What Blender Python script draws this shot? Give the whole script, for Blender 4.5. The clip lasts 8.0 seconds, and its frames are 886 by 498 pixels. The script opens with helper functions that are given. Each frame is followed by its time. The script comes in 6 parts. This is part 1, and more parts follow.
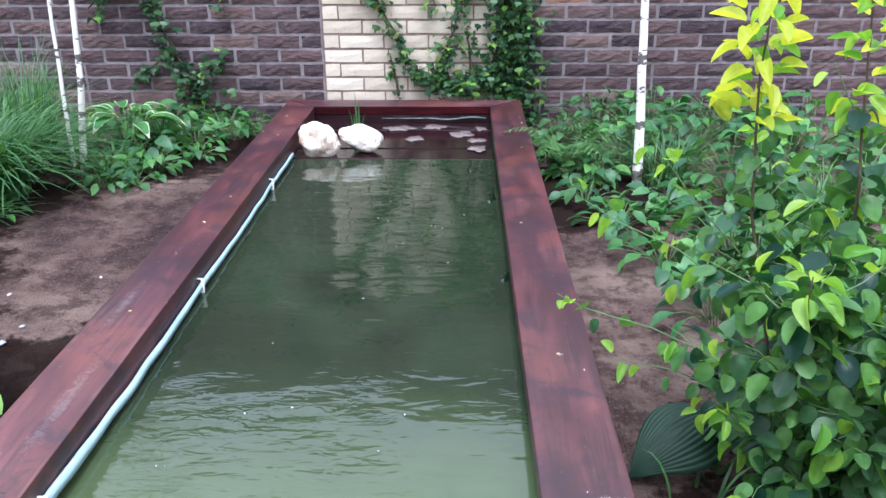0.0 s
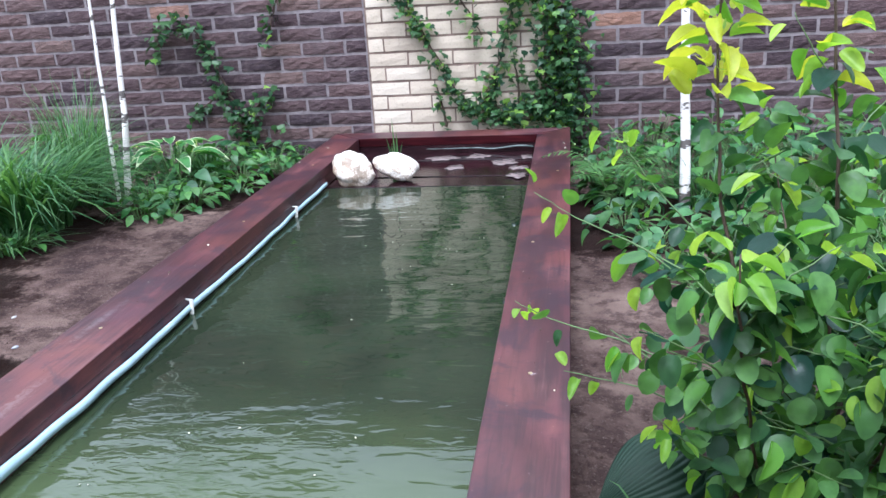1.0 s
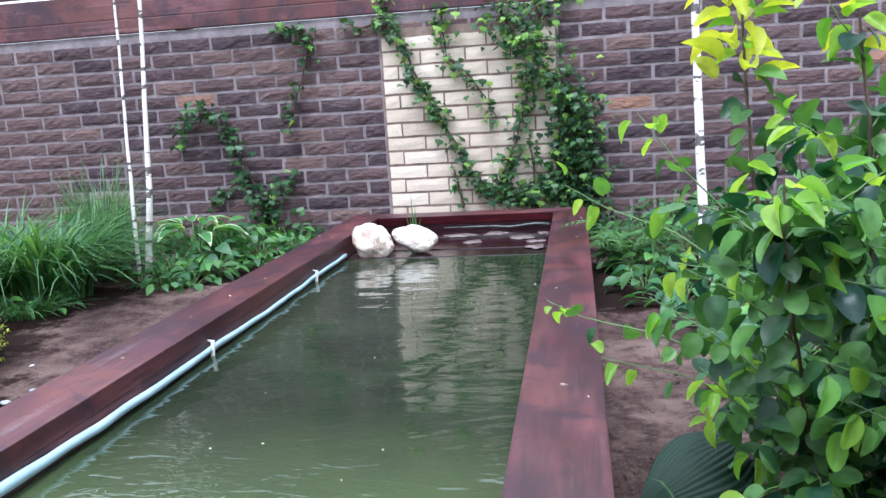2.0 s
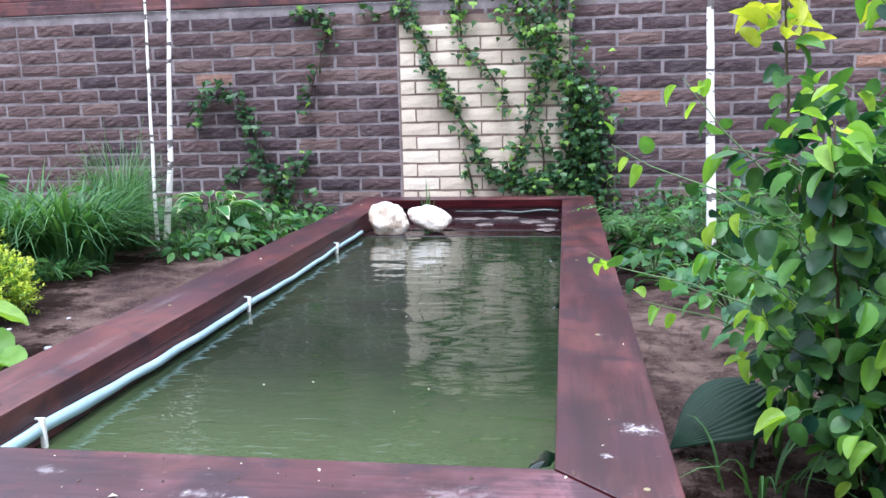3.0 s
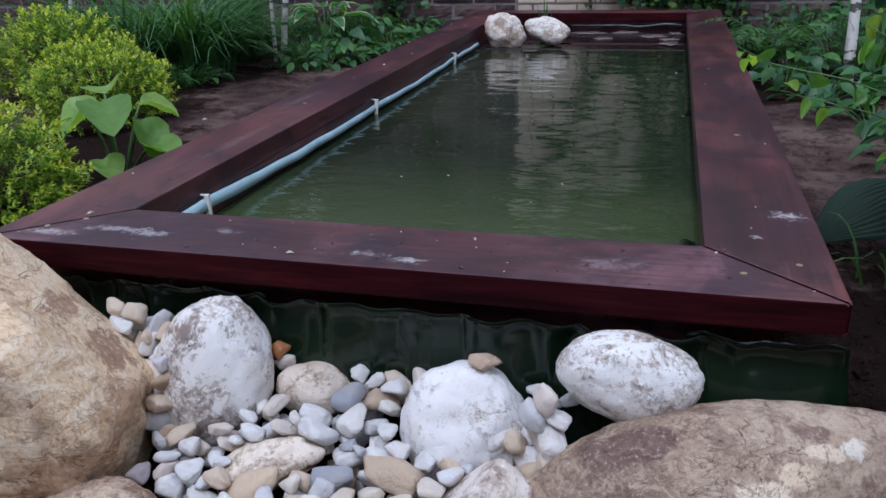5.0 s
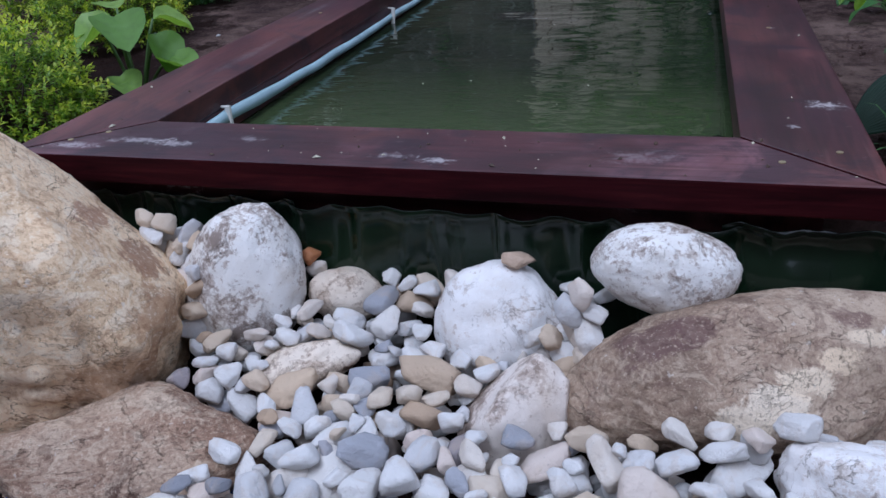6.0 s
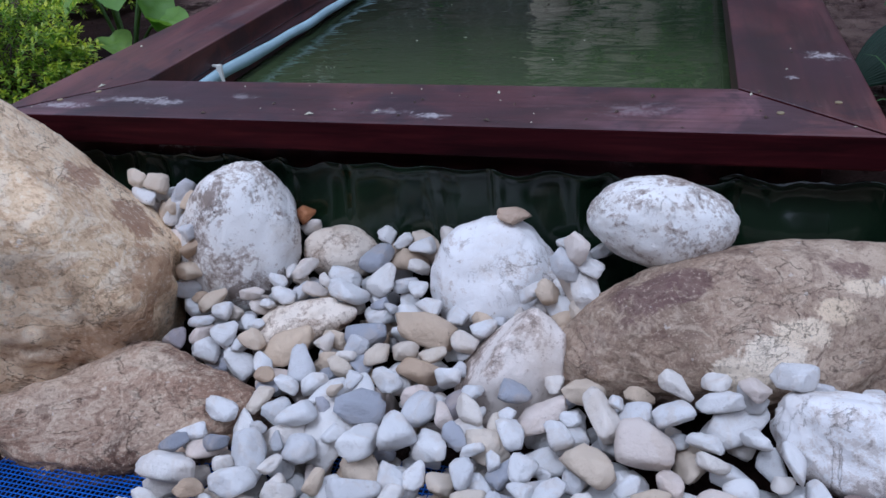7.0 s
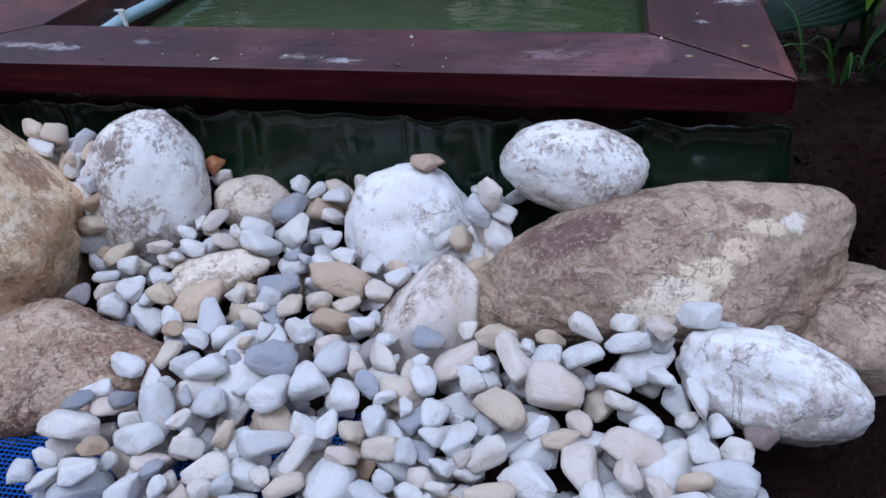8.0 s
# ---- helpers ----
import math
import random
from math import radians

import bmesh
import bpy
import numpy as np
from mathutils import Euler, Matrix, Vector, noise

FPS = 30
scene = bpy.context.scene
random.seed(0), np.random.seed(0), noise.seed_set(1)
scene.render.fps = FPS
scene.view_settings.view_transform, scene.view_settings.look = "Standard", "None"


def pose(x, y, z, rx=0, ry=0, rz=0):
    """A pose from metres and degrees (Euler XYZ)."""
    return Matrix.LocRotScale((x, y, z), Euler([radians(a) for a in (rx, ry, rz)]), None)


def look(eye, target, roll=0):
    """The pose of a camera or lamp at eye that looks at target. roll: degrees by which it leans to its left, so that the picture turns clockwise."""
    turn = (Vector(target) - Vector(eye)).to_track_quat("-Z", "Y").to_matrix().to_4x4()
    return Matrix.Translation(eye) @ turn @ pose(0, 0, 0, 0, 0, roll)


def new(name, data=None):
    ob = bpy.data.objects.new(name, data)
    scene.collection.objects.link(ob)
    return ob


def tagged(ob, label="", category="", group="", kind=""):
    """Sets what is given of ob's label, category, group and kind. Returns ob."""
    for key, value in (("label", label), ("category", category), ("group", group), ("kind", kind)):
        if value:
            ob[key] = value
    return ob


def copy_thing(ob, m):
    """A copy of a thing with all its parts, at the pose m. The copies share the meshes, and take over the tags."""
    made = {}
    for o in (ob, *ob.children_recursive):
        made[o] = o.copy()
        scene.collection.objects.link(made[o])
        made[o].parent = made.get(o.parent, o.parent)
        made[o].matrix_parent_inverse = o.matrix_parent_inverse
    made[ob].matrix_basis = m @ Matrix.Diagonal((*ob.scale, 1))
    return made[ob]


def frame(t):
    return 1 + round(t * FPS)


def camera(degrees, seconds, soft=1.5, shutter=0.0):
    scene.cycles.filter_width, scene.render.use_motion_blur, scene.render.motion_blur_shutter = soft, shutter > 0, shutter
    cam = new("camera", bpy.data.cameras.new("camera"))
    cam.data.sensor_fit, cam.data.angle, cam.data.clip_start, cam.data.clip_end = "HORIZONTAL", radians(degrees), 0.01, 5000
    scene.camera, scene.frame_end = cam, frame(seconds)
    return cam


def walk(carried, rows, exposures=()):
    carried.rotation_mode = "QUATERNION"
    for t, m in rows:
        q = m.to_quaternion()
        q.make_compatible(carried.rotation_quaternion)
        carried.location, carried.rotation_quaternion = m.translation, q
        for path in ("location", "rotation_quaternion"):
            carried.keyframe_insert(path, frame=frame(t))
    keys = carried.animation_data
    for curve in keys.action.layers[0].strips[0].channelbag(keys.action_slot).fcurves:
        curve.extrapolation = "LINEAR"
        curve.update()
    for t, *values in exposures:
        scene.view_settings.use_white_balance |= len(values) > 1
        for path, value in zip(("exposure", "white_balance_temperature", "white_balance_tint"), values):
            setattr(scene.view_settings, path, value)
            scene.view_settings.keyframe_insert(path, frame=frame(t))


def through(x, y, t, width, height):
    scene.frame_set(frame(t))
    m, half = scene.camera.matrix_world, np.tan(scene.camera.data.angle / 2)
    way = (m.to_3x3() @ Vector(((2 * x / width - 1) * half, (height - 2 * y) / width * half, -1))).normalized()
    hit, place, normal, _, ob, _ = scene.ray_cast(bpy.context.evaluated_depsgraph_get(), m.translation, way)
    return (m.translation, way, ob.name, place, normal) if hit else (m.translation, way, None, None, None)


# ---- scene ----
cam = camera(56.4, 8.0)
PATH = [
    (0, (-0.137, -0.978, 0.931), (-0.184, 0.87, 0.168), -0.3),
    (0.5, (0.044, -0.895, 0.883), (-0.195, 0.94, 0.126), -0.5),
    (1, (0.165, -0.839, 0.775), (-0.144, 1.032, 0.139), -3.4),
    (1.5, (0.149, -0.849, 0.656), (-0.183, 1.071, 0.206), -3.9),
    (2.8, (0.042, -1.02, 0.477), (-0.253, 0.933, 0.162), -1.9),
    (3, (0.012, -1.042, 0.479), (-0.279, 0.907, 0.138), -1.3),
    (3.5, (-0.025, -1.075, 0.481), (-0.347, 0.859, 0.084), -0.5),
    (4, (-0.034, -1.083, 0.464), (-0.403, 0.815, -0.048), -0.9),
    (4.5, (-0.05, -1.09, 0.434), (-0.48, 0.752, -0.217), -1.3),
    (5, (-0.063, -1.108, 0.416), (-0.562, 0.688, -0.31), -1.7),
    (5.2, (-0.07, -1.108, 0.407), (-0.582, 0.669, -0.354), -1.8),
    (6.3, (-0.081, -1.112, 0.38), (-0.612, 0.577, -0.55), -4.7),
    (6.5, (-0.079, -1.111, 0.377), (-0.61, 0.57, -0.568), -4.9),
    (7, (-0.079, -1.109, 0.372), (-0.597, 0.561, -0.601), -4.7),
    (7.5, (-0.072, -1.105, 0.366), (-0.553, 0.559, -0.633), -4.2),
    (8, (-0.059, -1.099, 0.358), (-0.41, 0.549, -0.718), -3.1),
]
EXPOSURES = [(0.0, 1.43, 5170, 9), (3.7, 1.45, 5200, 10), (4.0, 1.36, 5200, 10), (4.5, 0.18, 5220, 11), (5.0, -0.22, 5080, 12.5), (6.5, -0.40, 4890, 13.5), (8.0, -0.24, 4800, 13)]
walk(cam, [(t, look(eye, target, roll)) for t, eye, target, roll in PATH], EXPOSURES)

# ---- light ----
world = bpy.data.worlds.new("sky")
scene.world = world
world.use_nodes = True
wn = world.node_tree
sky = wn.nodes.new("ShaderNodeTexSky")
sky.sky_type, sky.sun_disc = "NISHITA", False
sky.sun_elevation, sky.sun_rotation = radians(64), radians(189)
sky.air_density, sky.dust_density, sky.ozone_density = 1.0, 6.0, 1.0
# a thin even layer of white cloud over the whole sky
veil = wn.nodes.new("ShaderNodeMix")
veil.data_type = "RGBA"
veil.inputs["Factor"].default_value = 0.6
veil.inputs[7].default_value = (9.8, 9.2, 8.6, 1)
wn.links.new(sky.outputs["Color"], veil.inputs[6])
wn.links.new(veil.outputs[2], wn.nodes["Background"].inputs["Color"])
wn.nodes["Background"].inputs["Strength"].default_value = 0.15
sun = new("sun", bpy.data.lights.new("sun", "SUN"))
sun.data.energy, sun.data.angle, sun.data.color = 1.2, radians(16), (1.0, 0.98, 0.95)
sun.matrix_world = look((0, 0, 5), (0.07, 0.44, 4.10))

# ---- materials ----
class Paint:
    """A node material in the making: short calls that return sockets."""

    def __init__(self, name, rough=0.6, metal=0.0, spec=0.5):
        self.m = bpy.data.materials.new(name)
        self.m.use_nodes = True
        self.nt = self.m.node_tree
        self.b = self.nt.nodes["Principled BSDF"]
        self.b.inputs["Roughness"].default_value = rough
        self.b.inputs["Metallic"].default_value = metal
        self.b.inputs["Specular IOR Level"].default_value = spec

    def node(self, kind, **sets):
        n = self.nt.nodes.new(kind)
        for k, v in sets.items():
            if k == "operation":
                n.operation = v
            elif k == "data_type":
                n.data_type = v
            elif k == "blend_type":
                n.blend_type = v
        return n

    def put(self, src, dst):
        if hasattr(src, "is_output"):
            self.nt.links.new(src, dst)
        else:
            dst.default_value = src

    def where(self, scale=(1, 1, 1), own=False):
        """World position, or a piece's own coordinates shifted by its random number."""
        mp = self.node("ShaderNodeMapping")
        mp.inputs["Scale"].default_value = scale
        if own:
            tc = self.node("ShaderNodeTexCoord").outputs["Object"]
            add = self.node("ShaderNodeVectorMath", operation="ADD")
            self.put(tc, add.inputs[0])
            mul = self.node("ShaderNodeMath", operation="MULTIPLY")
            self.put(self.node("ShaderNodeObjectInfo").outputs["Random"], mul.inputs[0])
            mul.inputs[1].default_value = 37.0
            self.put(mul.outputs[0], add.inputs[1])
            self.put(add.outputs[0], mp.inputs["Vector"])
        else:
            self.put(self.node("ShaderNodeNewGeometry").outputs["Position"], mp.inputs["Vector"])
        return mp.outputs["Vector"]

    def noise(self, vec, scale, detail=4.0, rough=0.55, warp=0.0):
        n = self.node("ShaderNodeTexNoise")
        self.put(vec, n.inputs["Vector"])
        n.inputs["Scale"].default_value, n.inputs["Detail"].default_value = scale, detail
        n.inputs["Roughness"].default_value, n.inputs["Distortion"].default_value = rough, warp
        return n.outputs["Fac"]

    def cells(self, vec, scale, feature="F1"):
        n = self.node("ShaderNodeTexVoronoi")
        n.feature = feature
        self.put(vec, n.inputs["Vector"])
        n.inputs["Scale"].default_value = scale
        return n.outputs["Distance"]

    def ramp(self, fac, stops):
        n = self.node("ShaderNodeValToRGB")
        e = n.color_ramp.elements
        while len(e) < len(stops):
            e.new(0.5)
        for el, (p, c) in zip(e, stops):
            el.position, el.color = p, (*c, 1) if len(c) == 3 else c
        self.put(fac, n.inputs["Fac"])
        return n.outputs["Color"]

    def step(self, fac, lo, hi):
        n = self.node("ShaderNodeMapRange")
        n.interpolation_type = "SMOOTHSTEP"
        self.put(fac, n.inputs["Value"])
        n.inputs["From Min"].default_value, n.inputs["From Max"].default_value = lo, hi
        return n.outputs["Result"]

    def mix(self, fac, a, b, blend="MIX"):
        n = self.node("ShaderNodeMix", data_type="RGBA", blend_type=blend)
        self.put(fac, n.inputs["Factor"])
        for v, s in ((a, n.inputs[6]), (b, n.inputs[7])):
            self.put((*v, 1) if isinstance(v, tuple) and len(v) == 3 else v, s)
        return n.outputs[2]

    def math(self, op, a, b=0.0):
        n = self.node("ShaderNodeMath", operation=op)
        self.put(a, n.inputs[0])
        self.put(b, n.inputs[1])
        return n.outputs[0]

    def chance(self):
        return self.node("ShaderNodeObjectInfo").outputs["Random"]

    def island(self):
        return self.node("ShaderNodeNewGeometry").outputs["Random Per Island"]

    def colour(self, c):
        self.put((*c, 1) if isinstance(c, tuple) and len(c) == 3 else c, self.b.inputs["Base Color"])
        return self

    def rough(self, r):
        self.put(r, self.b.inputs["Roughness"])
        return self

    def bump(self, height, strength=0.5, depth=0.01):
        n = self.node("ShaderNodeBump")
        self.put(height, n.inputs["Height"])
        n.inputs["Strength"].default_value, n.inputs["Distance"].default_value = strength, depth
        self.put(n.outputs["Normal"], self.b.inputs["Normal"])
        return self

    def through_light(self, colour, amount):
        """Thin leaf: part of the light comes through."""
        t = self.node("ShaderNodeBsdfTranslucent")
        self.put(colour, t.inputs["Color"])
        mx = self.node("ShaderNodeMixShader")
        mx.inputs["Fac"].default_value = amount
        out = self.nt.nodes["Material Output"]
        self.put(self.b.outputs["BSDF"], mx.inputs[1])
        self.put(t.outputs["BSDF"], mx.inputs[2])
        self.put(mx.outputs["Shader"], out.inputs["Surface"])
        return self


def plain(name, c, rough=0.6, vary=0.25, scale=30.0, bump=0.15, metal=0.0):
    p = Paint(name, rough, metal)
    v = p.where()
    n = p.noise(v, scale)
    dark = tuple(a * (1 - vary) for a in c)
    lite = tuple(min(1, a * (1 + vary)) for a in c)
    p.colour(p.ramp(n, [(0.3, dark), (0.7, lite)]))
    p.bump(p.noise(v, scale * 6), bump, 0.002)
    return p.m


def stained_wood(name, along, smears=(), faded=0.5, scratch=0.35, bleached=(0.205, 0.098, 0.108)):
    """Dark red stained boards, weathered, grain along x or y; smears: pale dried splashes (x, y, length, width, strength)."""
    p = Paint(name, 0.42, 0, 0.48)
    fine = (5, 90, 90) if along == "x" else (90, 5, 90)
    broad = (1.6, 9, 9) if along == "x" else (9, 1.6, 9)
    g = p.noise(p.where(fine), 1.0, 5, 0.6, 0.4)
    b = p.noise(p.where(broad), 1.0, 4, 0.6, 0.6)
    worn = p.noise(p.where(), 2.3, 5, 0.65)
    c = p.ramp(b, [(0.28, (0.018, 0.006, 0.009)), (0.44, (0.044, 0.013, 0.016)), (0.58, (0.083, 0.024, 0.028)), (0.74, (0.150, 0.048, 0.045))])
    c = p.mix(p.math("MULTIPLY", p.step(worn, 0.44, 0.68), faded), c, bleached)
    c = p.mix(p.math("MULTIPLY", p.step(g, 0.46, 0.66), 0.6), c, (0.028, 0.010, 0.012))
    tone = p.noise(p.where((0.7, 0.7, 0.7)), 3.0, 3, 0.6, 0.4)
    c = p.mix(p.math("MULTIPLY", p.step(tone, 0.50, 0.66), 0.55), c, p.mix(g, (0.092, 0.025, 0.019), (0.145, 0.046, 0.035)))
    c = p.mix(p.math("MULTIPLY", p.step(tone, 0.48, 0.34), 0.5), c, (0.055, 0.022, 0.034))
    old = p.noise(p.where(), 5.5, 6, 0.7, 0.6)
    c = p.mix(p.math("MULTIPLY", p.step(old, 0.48, 0.60), 0.75), c, (0.026, 0.012, 0.019))
    dust = p.noise(p.where(), 60, 3)
    c = p.mix(p.math("MULTIPLY", p.step(dust, 0.66, 0.76), 0.25), c, (0.3, 0.22, 0.2))
    rough = p.math("ADD", p.math("MULTIPLY", worn, 0.3), 0.26)
    blot = p.math("ADD", p.math("MULTIPLY", p.noise(p.where(), 38, 6, 0.75, 1.5), 0.7), p.math("MULTIPLY", p.noise(p.where(), 150, 3, 0.7), 0.3))
    streak = p.noise(p.where((1.3, 55, 55) if along == "x" else (55, 1.3, 55)), 1.0, 4, 0.65, 0.8)
    c = p.mix(p.math("MULTIPLY", p.math("MULTIPLY", p.step(streak, 0.56, 0.70), p.step(worn, 0.45, 0.62)), scratch), c, (0.32, 0.17, 0.155))
    for x, y, lx, ly, amount in smears:
        d = p.node("ShaderNodeVectorMath", operation="SUBTRACT")
        p.put(p.node("ShaderNodeNewGeometry").outputs["Position"], d.inputs[0])
        d.inputs[1].default_value = (x, y, 0)
        s = p.node("ShaderNodeVectorMath", operation="MULTIPLY")
        p.put(d.outputs[0], s.inputs[0])
        s.inputs[1].default_value = (1 / lx, 1 / ly, 8.0)
        ln = p.node("ShaderNodeVectorMath", operation="LENGTH")
        p.put(s.outputs[0], ln.inputs[0])
        edge = p.math("SUBTRACT", p.math("ADD", p.math("MULTIPLY", blot, 5.0), -2.1), ln.outputs["Value"])
        mask = p.math("MULTIPLY", p.step(edge, -0.35, 0.45), amount * 0.8)
        c = p.mix(mask, c, (0.62, 0.57, 0.58))
    p.colour(c).rough(rough)
    p.bump(p.math("ADD", p.math("MULTIPLY", g, 0.6), p.math("MULTIPLY", b, 0.6)), 0.35, 0.003)
    return p.m


def fired_brick(name, stops, dirt=0.4, relief=1.0, rough=0.85):
    p = Paint(name, rough, 0, 0.3)
    v = p.where(own=True)
    c = p.ramp(p.chance(), stops)
    n = p.noise(p.where((0.8, 1, 1.6), own=True), 30, 7, 0.7, 0.6)
    split = p.noise(p.where((0.5, 1, 1.5), own=True), 22, 4, 0.6, 1.0)
    c = p.mix(p.math("MULTIPLY", p.step(n, 0.45, 0.68), dirt), c, p.mix(0.3, c, (0.30, 0.22, 0.21)))
    c = p.mix(p.math("MULTIPLY", p.step(p.noise(v, 70, 4, 0.7), 0.52, 0.72), dirt), c, (0.03, 0.02, 0.025))
    c = p.mix(p.math("MULTIPLY", p.step(p.noise(p.where(), 3.1, 5, 0.6), 0.5, 0.72), dirt * 0.4), c, (0.22, 0.18, 0.18))
    p.colour(c).bump(p.math("ADD", p.math("ADD", split, p.math("MULTIPLY", n, 0.6)), p.math("MULTIPLY", p.noise(v, 140, 3), 0.3)), relief, 0.02)
    return p.m


def leaf_paint(name, dark, light, rough=0.45, through=0.35, per_object=False):
    p = Paint(name, rough, 0, 0.4)
    r = p.chance() if per_object else p.island()
    mottled = p.noise(p.where(), 40, 3)
    c = p.ramp(r, [(0.0, dark), (0.6, tuple((a + b) / 2 for a, b in zip(dark, light))), (1.0, light)])
    c = p.mix(p.math("MULTIPLY", p.step(mottled, 0.4, 0.7), 0.35), c, tuple(a * 0.6 for a in dark))
    p.colour(c)
    p.bump(p.noise(p.where(), 220, 2), 0.2, 0.002)
    glow = p.mix(1.0, c, (1.7, 1.75, 0.7), "MULTIPLY")
    p.through_light(glow, through)
    return p.m


SMEARS = [(-0.45, -0.115, 0.05, 0.016, 0.35), (-0.385, -0.128, 0.03, 0.014, 0.7), (-0.13, -0.09, 0.06, 0.035, 0.2), (-0.87, -0.09, 0.07, 0.016, 0.5), (-0.8, -0.1, 0.05, 0.02, 0.6),
          (-0.965, -0.12, 0.06, 0.016, 0.6), (-0.69, -0.07, 0.03, 0.02, 0.3)]
SMEARS_SIDE = [(0.122, 0.15, 0.032, 0.034, 0.8), (0.07, 0.05, 0.014, 0.012, 0.7), (0.085, 0.66, 0.012, 0.008, 0.7), (-1.0, 0.9, 0.02, 0.2, 0.1), (-0.95, 0.45, 0.025, 0.25, 0.1)]
wood_x = stained_wood("stained_wood_across", "x", SMEARS, 0.65, 0.3, (0.250, 0.128, 0.155))
wood_y = stained_wood("stained_wood_lengthwise", "y", SMEARS_SIDE, 0.22, 0.15, (0.17, 0.078, 0.072))
wood_fence = stained_wood("stained_fence_wood", "x")


def shaded_edge():
    """The boards' upright edges: deep red stain with their shade put into the colour, half glossy."""
    p = Paint("shaded_red_edge", 0.55, 0, 0.06)
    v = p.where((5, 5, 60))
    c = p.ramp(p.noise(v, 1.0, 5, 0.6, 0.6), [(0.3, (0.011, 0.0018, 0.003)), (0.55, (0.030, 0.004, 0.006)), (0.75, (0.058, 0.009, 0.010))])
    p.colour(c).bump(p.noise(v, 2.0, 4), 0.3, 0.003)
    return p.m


wood_edge = shaded_edge()

brick_dark = fired_brick("dark_fired_brick", [(0.0, (0.036, 0.024, 0.030)), (0.35, (0.058, 0.036, 0.040)), (0.7, (0.088, 0.054, 0.054)), (0.985, (0.130, 0.084, 0.075)), (0.998, (0.25, 0.135, 0.095))], 0.5, 0.6)
brick_cream = fired_brick("cream_brick", [(0.0, (0.46, 0.385, 0.30)), (0.5, (0.545, 0.46, 0.36)), (1.0, (0.61, 0.53, 0.43))], 0.22, 0.18)


def mortar_paint(name, c):
    p = Paint(name, 0.95, 0, 0.2)
    v = p.where()
    p.colour(p.ramp(p.noise(v, 14, 6, 0.65), [(0.3, tuple(a * 0.6 for a in c)), (0.7, tuple(a * 1.25 for a in c))]))
    p.bump(p.noise(v, 160, 4), 0.6, 0.004)
    return p.m


mortar = mortar_paint("grey_mortar", (0.215, 0.185, 0.19))
mortar_brown = mortar_paint("brown_mortar", (0.20, 0.145, 0.12))


def soil_paint():
    p = Paint("garden_soil", 0.95, 0, 0.05)
    v = p.where()
    big = p.noise(v, 2.2, 5, 0.6)
    mid = p.noise(v, 11, 6, 0.7)
    fine = p.noise(v, 90, 4, 0.7)
    c = p.ramp(big, [(0.32, (0.046, 0.030, 0.031)), (0.45, (0.145, 0.096, 0.083)), (0.60, (0.29, 0.205, 0.172))])
    c = p.mix(p.math("MULTIPLY", p.step(mid, 0.44, 0.60), 0.7), c, (0.045, 0.027, 0.027))
    c = p.mix(p.math("MULTIPLY", p.step(fine, 0.56, 0.66), 0.7), c, (0.22, 0.165, 0.145))
    # darker, near-black brown earth in ragged patches at set places
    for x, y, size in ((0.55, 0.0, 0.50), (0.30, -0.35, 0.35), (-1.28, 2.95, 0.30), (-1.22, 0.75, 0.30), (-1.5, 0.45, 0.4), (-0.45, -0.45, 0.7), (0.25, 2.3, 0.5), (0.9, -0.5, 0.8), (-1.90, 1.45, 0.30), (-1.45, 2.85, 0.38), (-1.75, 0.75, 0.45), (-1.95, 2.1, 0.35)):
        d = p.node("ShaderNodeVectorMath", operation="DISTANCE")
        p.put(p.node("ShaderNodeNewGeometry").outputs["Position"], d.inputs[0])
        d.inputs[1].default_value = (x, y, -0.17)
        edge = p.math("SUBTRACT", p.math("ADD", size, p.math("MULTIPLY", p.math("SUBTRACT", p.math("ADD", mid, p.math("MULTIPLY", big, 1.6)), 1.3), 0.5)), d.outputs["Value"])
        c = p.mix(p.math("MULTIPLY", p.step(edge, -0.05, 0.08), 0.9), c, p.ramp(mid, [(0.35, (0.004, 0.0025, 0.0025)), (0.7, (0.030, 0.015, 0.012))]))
    p.colour(c).bump(p.math("ADD", mid, p.math("MULTIPLY", fine, 0.7)), 1.0, 0.04)
    return p.m


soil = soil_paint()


def water_paint():
    p = Paint("murky_green_water", 0.03, 0, 1.0)
    p.b.inputs["IOR"].default_value = 1.333
    v = p.where()
    cloud = p.noise(v, 2.4, 4, 0.6, 0.5)
    c = p.ramp(cloud, [(0.3, (0.011, 0.017, 0.009)), (0.5, (0.016, 0.025, 0.013)), (0.7, (0.023, 0.034, 0.018))])
    # paler green at the near end: algae plus sky reflection put into the colour
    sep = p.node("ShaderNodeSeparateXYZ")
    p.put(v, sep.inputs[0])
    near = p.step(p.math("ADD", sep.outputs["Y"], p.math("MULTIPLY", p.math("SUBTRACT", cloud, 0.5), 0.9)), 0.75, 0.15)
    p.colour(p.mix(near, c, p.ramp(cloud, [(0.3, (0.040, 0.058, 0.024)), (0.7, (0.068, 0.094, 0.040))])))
    rip = p.noise(p.where((6, 13, 10)), 1.0, 2, 0.45, 0.5)
    slow = p.noise(p.where((2.0, 3.5, 3)), 1.0, 2, 0.5)
    fine = p.noise(p.where((17, 42, 10)), 1.0, 2, 0.5, 0.8)
    p.bump(p.math("ADD", p.math("ADD", p.math("MULTIPLY", rip, 0.26), slow), p.math("MULTIPLY", p.math("MULTIPLY", fine, p.step(p.noise(v, 1.7, 2), 0.34, 0.54)), p.math("ADD", 0.03, p.math("MULTIPLY", p.step(sep.outputs["Y"], 1.0, 0.6), 0.10)))), 0.24, 0.05)
    return p.m


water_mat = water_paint()


